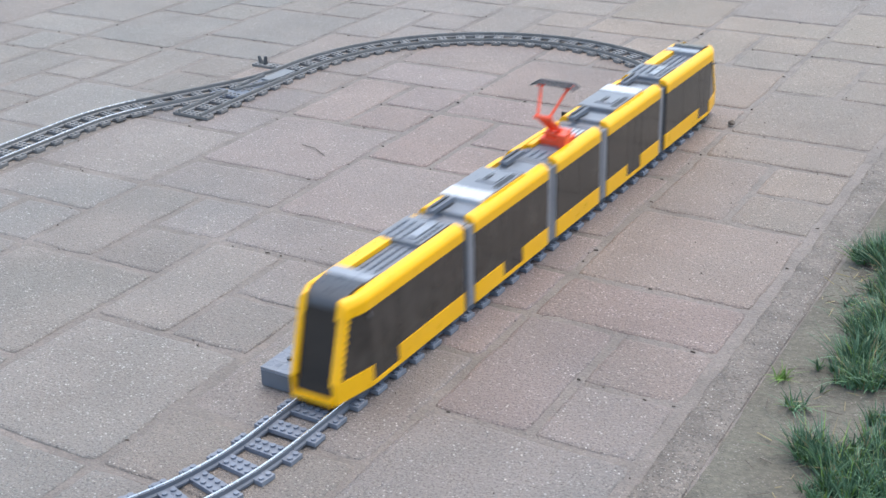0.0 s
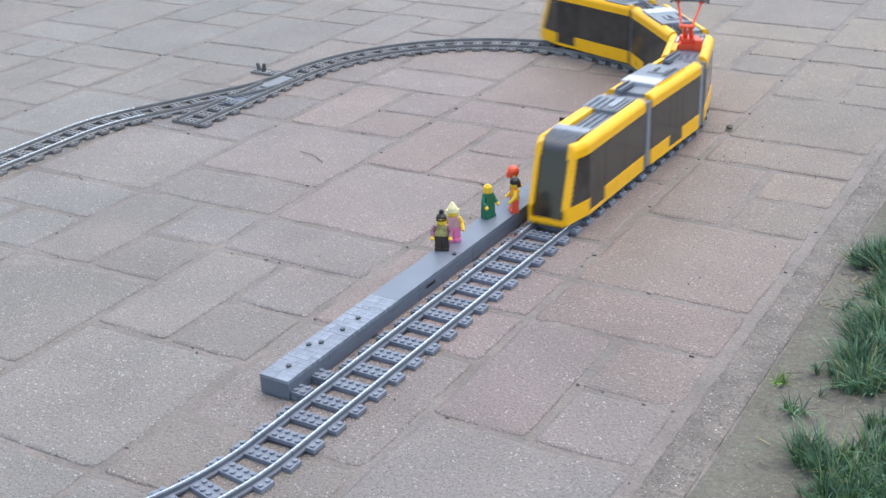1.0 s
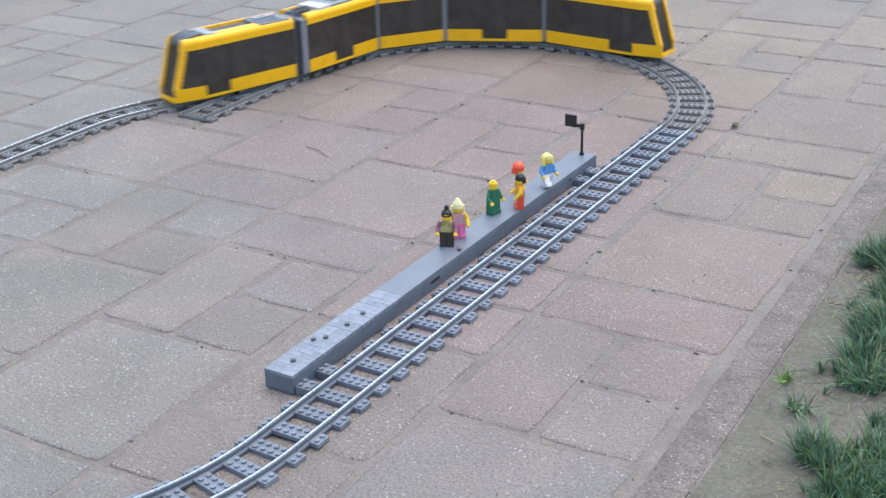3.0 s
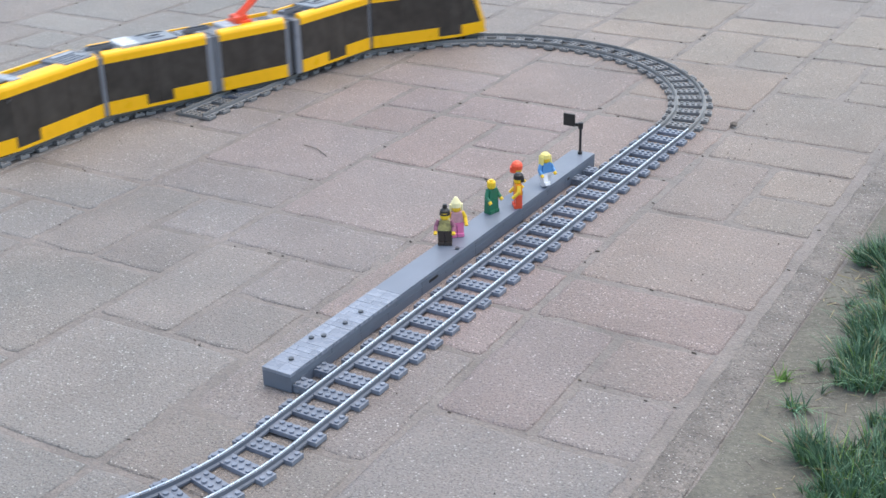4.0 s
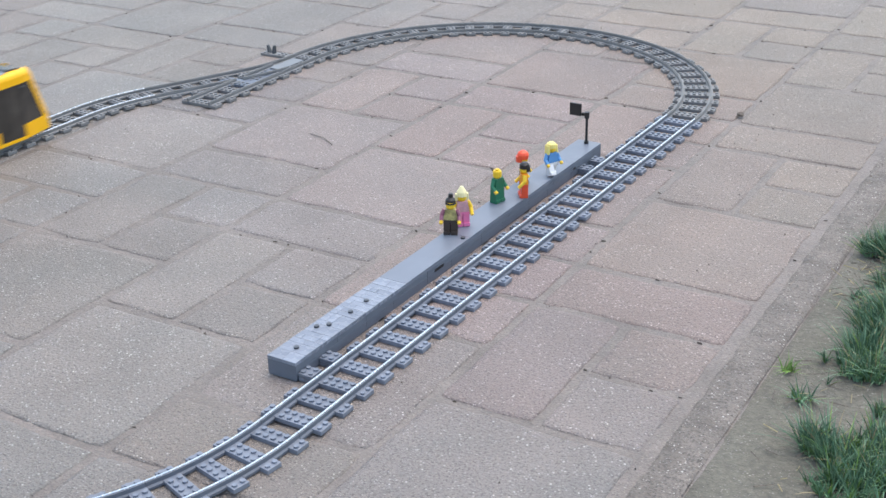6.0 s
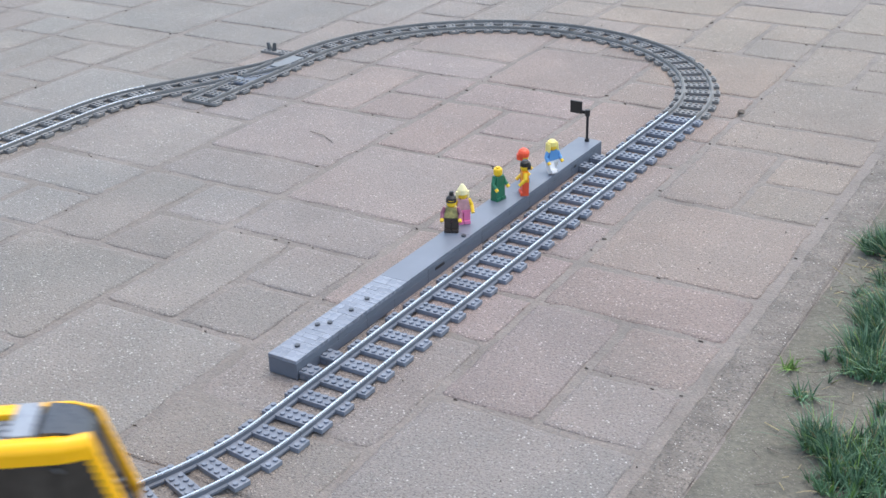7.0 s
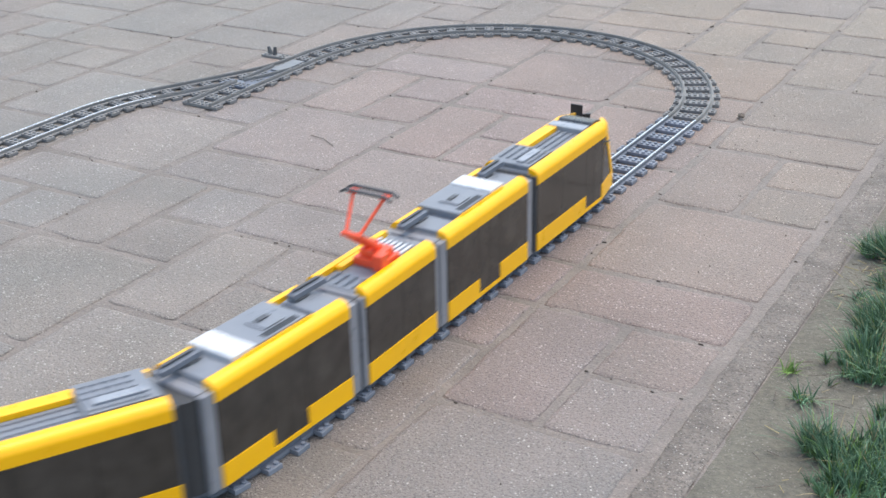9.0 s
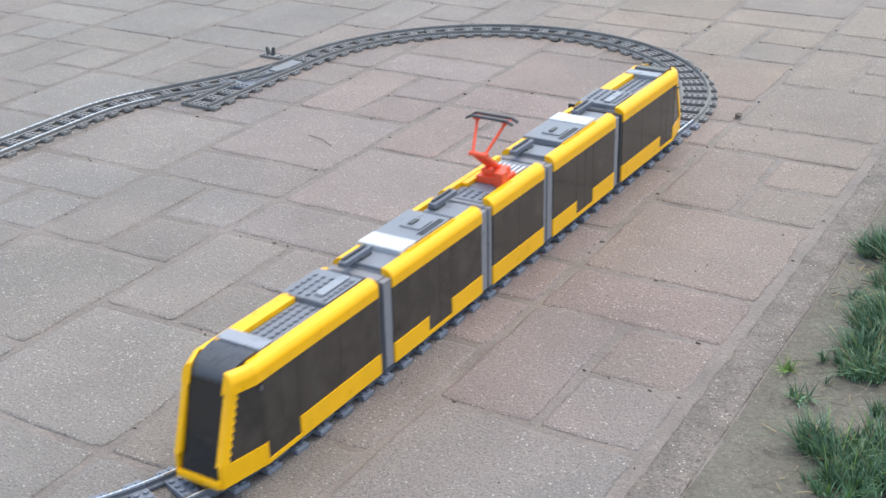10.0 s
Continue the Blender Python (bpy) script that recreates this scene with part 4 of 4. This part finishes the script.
bm = bmesh.new()
for a, b in (((-0.423, 0.530, 0.0012), (-0.397, 0.525, 0.0016)), ((-0.397, 0.525, 0.0016), (-0.371, 0.509, 0.0010))):
    stick(bm, a, b, 0.0005, 5)
tagged(part("twig", bm, STONE), "thin bent dark twig lying on a paver", "twig")
tagged(part("pebble", crumb_mesh(1, 0.0050), STONE, None, "", pose(0.063, 0.872, 0.003)), "dark crumb of soil lying on the pavers", "pebble")
bm = bmesh.new()
rng = random.Random(21)
for k in range(90):
    x, y = rng.uniform(-1.2, 0.27), rng.uniform(-0.25, 1.7)
    if rng.random() < 0.6:
        x, y = rng.uniform(0.05, 0.30), rng.uniform(0.3, 1.5)
    r = rng.uniform(0.0003, 0.0008)
    a = rng.uniform(0, 3.1)
    c, s_ = math.cos(a) * r * rng.uniform(1, 2.6), math.sin(a) * r
    hexa(bm, [(x - c, y - s_, 0.0005), (x + s_, y - c * 0.5, 0.0005), (x + c, y + s_, 0.0005), (x - s_, y + c * 0.5, 0.0005),
              (x - c * 0.5, y - s_ * 0.5, 0.0012 + r), (x + s_ * 0.5, y - c * 0.3, 0.0012 + r), (x + c * 0.5, y + s_ * 0.5, 0.0012 + r), (x - s_ * 0.5, y + c * 0.3, 0.0012 + r)])
for k in range(240):
    c, j = rng.randrange(0, 9), rng.randrange(-2, 15)
    x, y = RIGHT - 2 * PX * c - rng.uniform(0, 2 * PX), BASE + PY * j + rng.uniform(-0.005, 0.005)
    if rng.random() < 0.3:
        x, y = RIGHT - 2 * PX * c + rng.uniform(-0.004, 0.004), rng.uniform(-0.25, 1.5)
    n, w = rng.uniform(0.0006, 0.0030), rng.uniform(0.0002, 0.0005)
    a = rng.uniform(-0.35, 0.35)
    dx, dy = n * math.cos(a), n * math.sin(a)
    hexa(bm, [LAY @ Vector(q) for q in ((x - dx, y - dy - w, -0.0026), (x + dx, y + dy - w, -0.0026), (x + dx, y + dy + w, -0.0026), (x - dx, y - dy + w, -0.0026),
                                        (x - dx * 0.8, y - dy - w * 0.5, -0.0001), (x + dx * 0.8, y + dy - w * 0.5, -0.0004), (x + dx * 0.8, y + dy + w * 0.5, -0.0001), (x - dx * 0.8, y - dy + w * 0.5, -0.0004))])
tagged(part("crumbs", bm, STONE), "scattered dark soil crumbs on the pavers", "crumbs", kind="stuff")

# ---- pavers ----
JOINT = 0.0072


def paver_bm(w, h, seed, bm=None, at=None):
    """A worn concrete paver with softly broken edges, w by h, centred."""
    bm = bm or bmesh.new()
    at = at or Matrix()
    rng = random.Random(seed)
    w, h = w / 2 - JOINT / 2, h / 2 - JOINT / 2
    out = []
    for (ax, ay), (bx, by) in (((-w, -h), (w, -h)), ((w, -h), (w, h)), ((w, h), (-w, h)), ((-w, h), (-w, -h))):
        n = max(5, round(math.hypot(bx - ax, by - ay) / 0.014))
        drift = 0.0
        for k in range(n):
            u = k / n
            drift = 0.55 * drift + rng.uniform(-0.0010, 0.0010)
            px, py = ax + (bx - ax) * u, ay + (by - ay) * u
            cut = 0.982 if k == 0 else 1.0
            out.append((px * cut + drift * (abs(bx - ax) < 1e-6), py * cut + drift * (abs(by - ay) < 1e-6), rng.uniform(0.6, 1.6)))
    levels = ((0.0, -0.0050), (0.0009, -0.0013), (0.0026, -0.0005), (0.0058, 0.0))
    rings = []
    for inset, z in levels:
        ring = []
        for x, y, worn in out:
            d = inset * worn
            ring.append(bm.verts.new(at @ Vector((x - math.copysign(d, x) * (abs(x) > w * 0.93), y - math.copysign(d, y) * (abs(y) > h * 0.93), z))))
        rings.append(ring)
    for a, b in zip(rings, rings[1:]):
        for i in range(len(out)):
            f = bm.faces.new((a[i], a[(i + 1) % len(out)], b[(i + 1) % len(out)], b[i]))
            f.smooth = True
    bm.faces.new(rings[-1])
    return bm


def lens_cast(x, y, rng):
    """The cast of one paver: lens colour shading put into its colour, pinker in the middle of the yard, greyer to the
    south-west, plus slight random tone.
    """
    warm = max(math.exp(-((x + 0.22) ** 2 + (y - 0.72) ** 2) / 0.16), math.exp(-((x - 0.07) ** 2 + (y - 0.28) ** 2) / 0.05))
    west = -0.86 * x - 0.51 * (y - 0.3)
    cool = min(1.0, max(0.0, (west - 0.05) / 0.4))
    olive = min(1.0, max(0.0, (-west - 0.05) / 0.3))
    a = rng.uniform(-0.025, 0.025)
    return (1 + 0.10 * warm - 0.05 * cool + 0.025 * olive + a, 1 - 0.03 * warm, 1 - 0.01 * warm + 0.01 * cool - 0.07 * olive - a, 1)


def pavement():
    pv = tagged(empty("pavement", LAY), "weathered pinkish-grey rough concrete pavers in mixed sizes", "pavement", kind="structure")
    meshes = {}
    for w, h in ((1, 1), (1, 2), (2, 1), (2, 2)):
        for v in range(3):
            me = bpy.data.meshes.new("paver")
            b = paver_bm(w * PX, h * PY, 10 * w + 3 * h + 100 * v)
            b.to_mesh(me)
            b.free()
            me.materials.append(PAVER)
            meshes[w, h, v] = me
    far = bmesh.new()
    rng = random.Random(8)
    made = 0
    for c in range(17):
        left = RIGHT - 2 * PX * (c + 1)
        shift = c % 2
        for k in range(-3, 6):
            j = 5 * k + shift
            cells = [(0, j, 1, 2), (1, j, 1, 1), (1, j + 1, 1, 1), (0, j + 2, 2, 1), (0, j + 3, 2, 2)]
            for i, jj, w, h in cells:
                x, y = left + (i + w / 2) * PX, BASE + (jj + h / 2) * PY
                m = pose(x, y, rng.uniform(-0.0004, 0.0003), rng.uniform(-0.16, 0.16), rng.uniform(-0.16, 0.16), rng.uniform(-0.15, 0.15))
                v = rng.randrange(3)
                if -1.25 < x and -0.35 < y < 1.55 and made < 300:
                    shared("paver", meshes[w, h, v], pv, m).color = lens_cast(x, y, rng)
                    made += 1
                else:
                    paver_bm(w * PX, h * PY, rng.randrange(9999), far, m)
    tagged(part("outer_pavers", far, PAVER, pv), kind="stuff")


pavement()


# ---- what moves: the tram along its line ----
def lead_at(t):
    """How far the tram's leading tip has come along the line, smoothly through these times."""
    T = [0, 0.5, 1, 1.5, 2.5, 4.0, 4.5, 5.0, 5.5, 7.0, 7.5, 8.0, 8.5, 9.0, 9.5, 10.0]
    S = [0.911, 1.131, 1.367, 1.572, 1.911, 2.404, 2.589, 2.786, 3.000, LAP - 0.228, LAP - 0.02, LAP + 0.171, LAP + 0.366, LAP + 0.528, LAP + 0.658, LAP + 0.752]
    n = len(T)
    slope = []
    for i in range(n):
        a, b = max(0, i - 1), min(n - 1, i + 1)
        slope.append((S[b] - S[a]) / (T[b] - T[a]))
    i = min(max(k for k in range(n) if T[k] <= t), n - 2)
    d = T[i + 1] - T[i]
    u = (t - T[i]) / d
    return ((2 * u**3 - 3 * u**2 + 1) * S[i] + (u**3 - 2 * u**2 + u) * d * slope[i] + (3 * u**2 - 2 * u**3) * S[i + 1] + (u**3 - u**2) * d * slope[i + 1])


def chord(s, half=0.024):
    """The pose of a bogie section centred at s: both axles on the line."""
    xa, ya, _ = line_at(s - half)
    xb, yb, _ = line_at(s + half)
    return pose((xa + xb) / 2, (ya + yb) / 2, 0, 0, 0, math.degrees(math.atan2(yb - ya, xb - xa)) - 90)


def between(p, q):
    return pose((p.x + q.x) / 2, (p.y + q.y) / 2, 0, 0, 0, math.degrees(math.atan2(q.y - p.y, q.x - p.x)) - 90)


def motions():
    rows = {k: [] for k in ("tram", "lead", "mid_front", "mid_back", "trail")}
    for i in range(101):
        t = i / 10
        tip = lead_at(t)
        s_lead = tip - END_LEN / 2
        s_short = tip - END_LEN - MID_LEN - 2 * GAP - SHORT_LEN / 2
        s_trail = s_short - SHORT_LEN / 2 - MID_LEN - 2 * GAP - END_LEN / 2
        a = chord(s_lead - BOGIE) @ pose(0, BOGIE, 0)
        b = chord(s_short)
        c = chord(s_trail + BOGIE) @ pose(0, -BOGIE, 0)
        j1, j2 = a @ Vector((0, -END_LEN / 2 - GAP / 2, 0)), b @ Vector((0, SHORT_LEN / 2 + GAP / 2, 0))
        j3, j4 = b @ Vector((0, -SHORT_LEN / 2 - GAP / 2, 0)), c @ Vector((0, END_LEN / 2 + GAP / 2, 0))
        back = b.inverted()
        rows["tram"].append((t, b))
        rows["lead"].append((t, back @ a))
        rows["mid_front"].append((t, back @ between(j2, j1)))
        rows["mid_back"].append((t, back @ between(j4, j3)))
        rows["trail"].append((t, back @ c @ pose(0, 0, 0, 0, 0, 180)))
    walk(tram, rows["tram"])
    walk(lead, rows["lead"])
    walk(mid_front, rows["mid_front"])
    walk(mid_back, rows["mid_back"])
    walk(trail, rows["trail"])


motions()
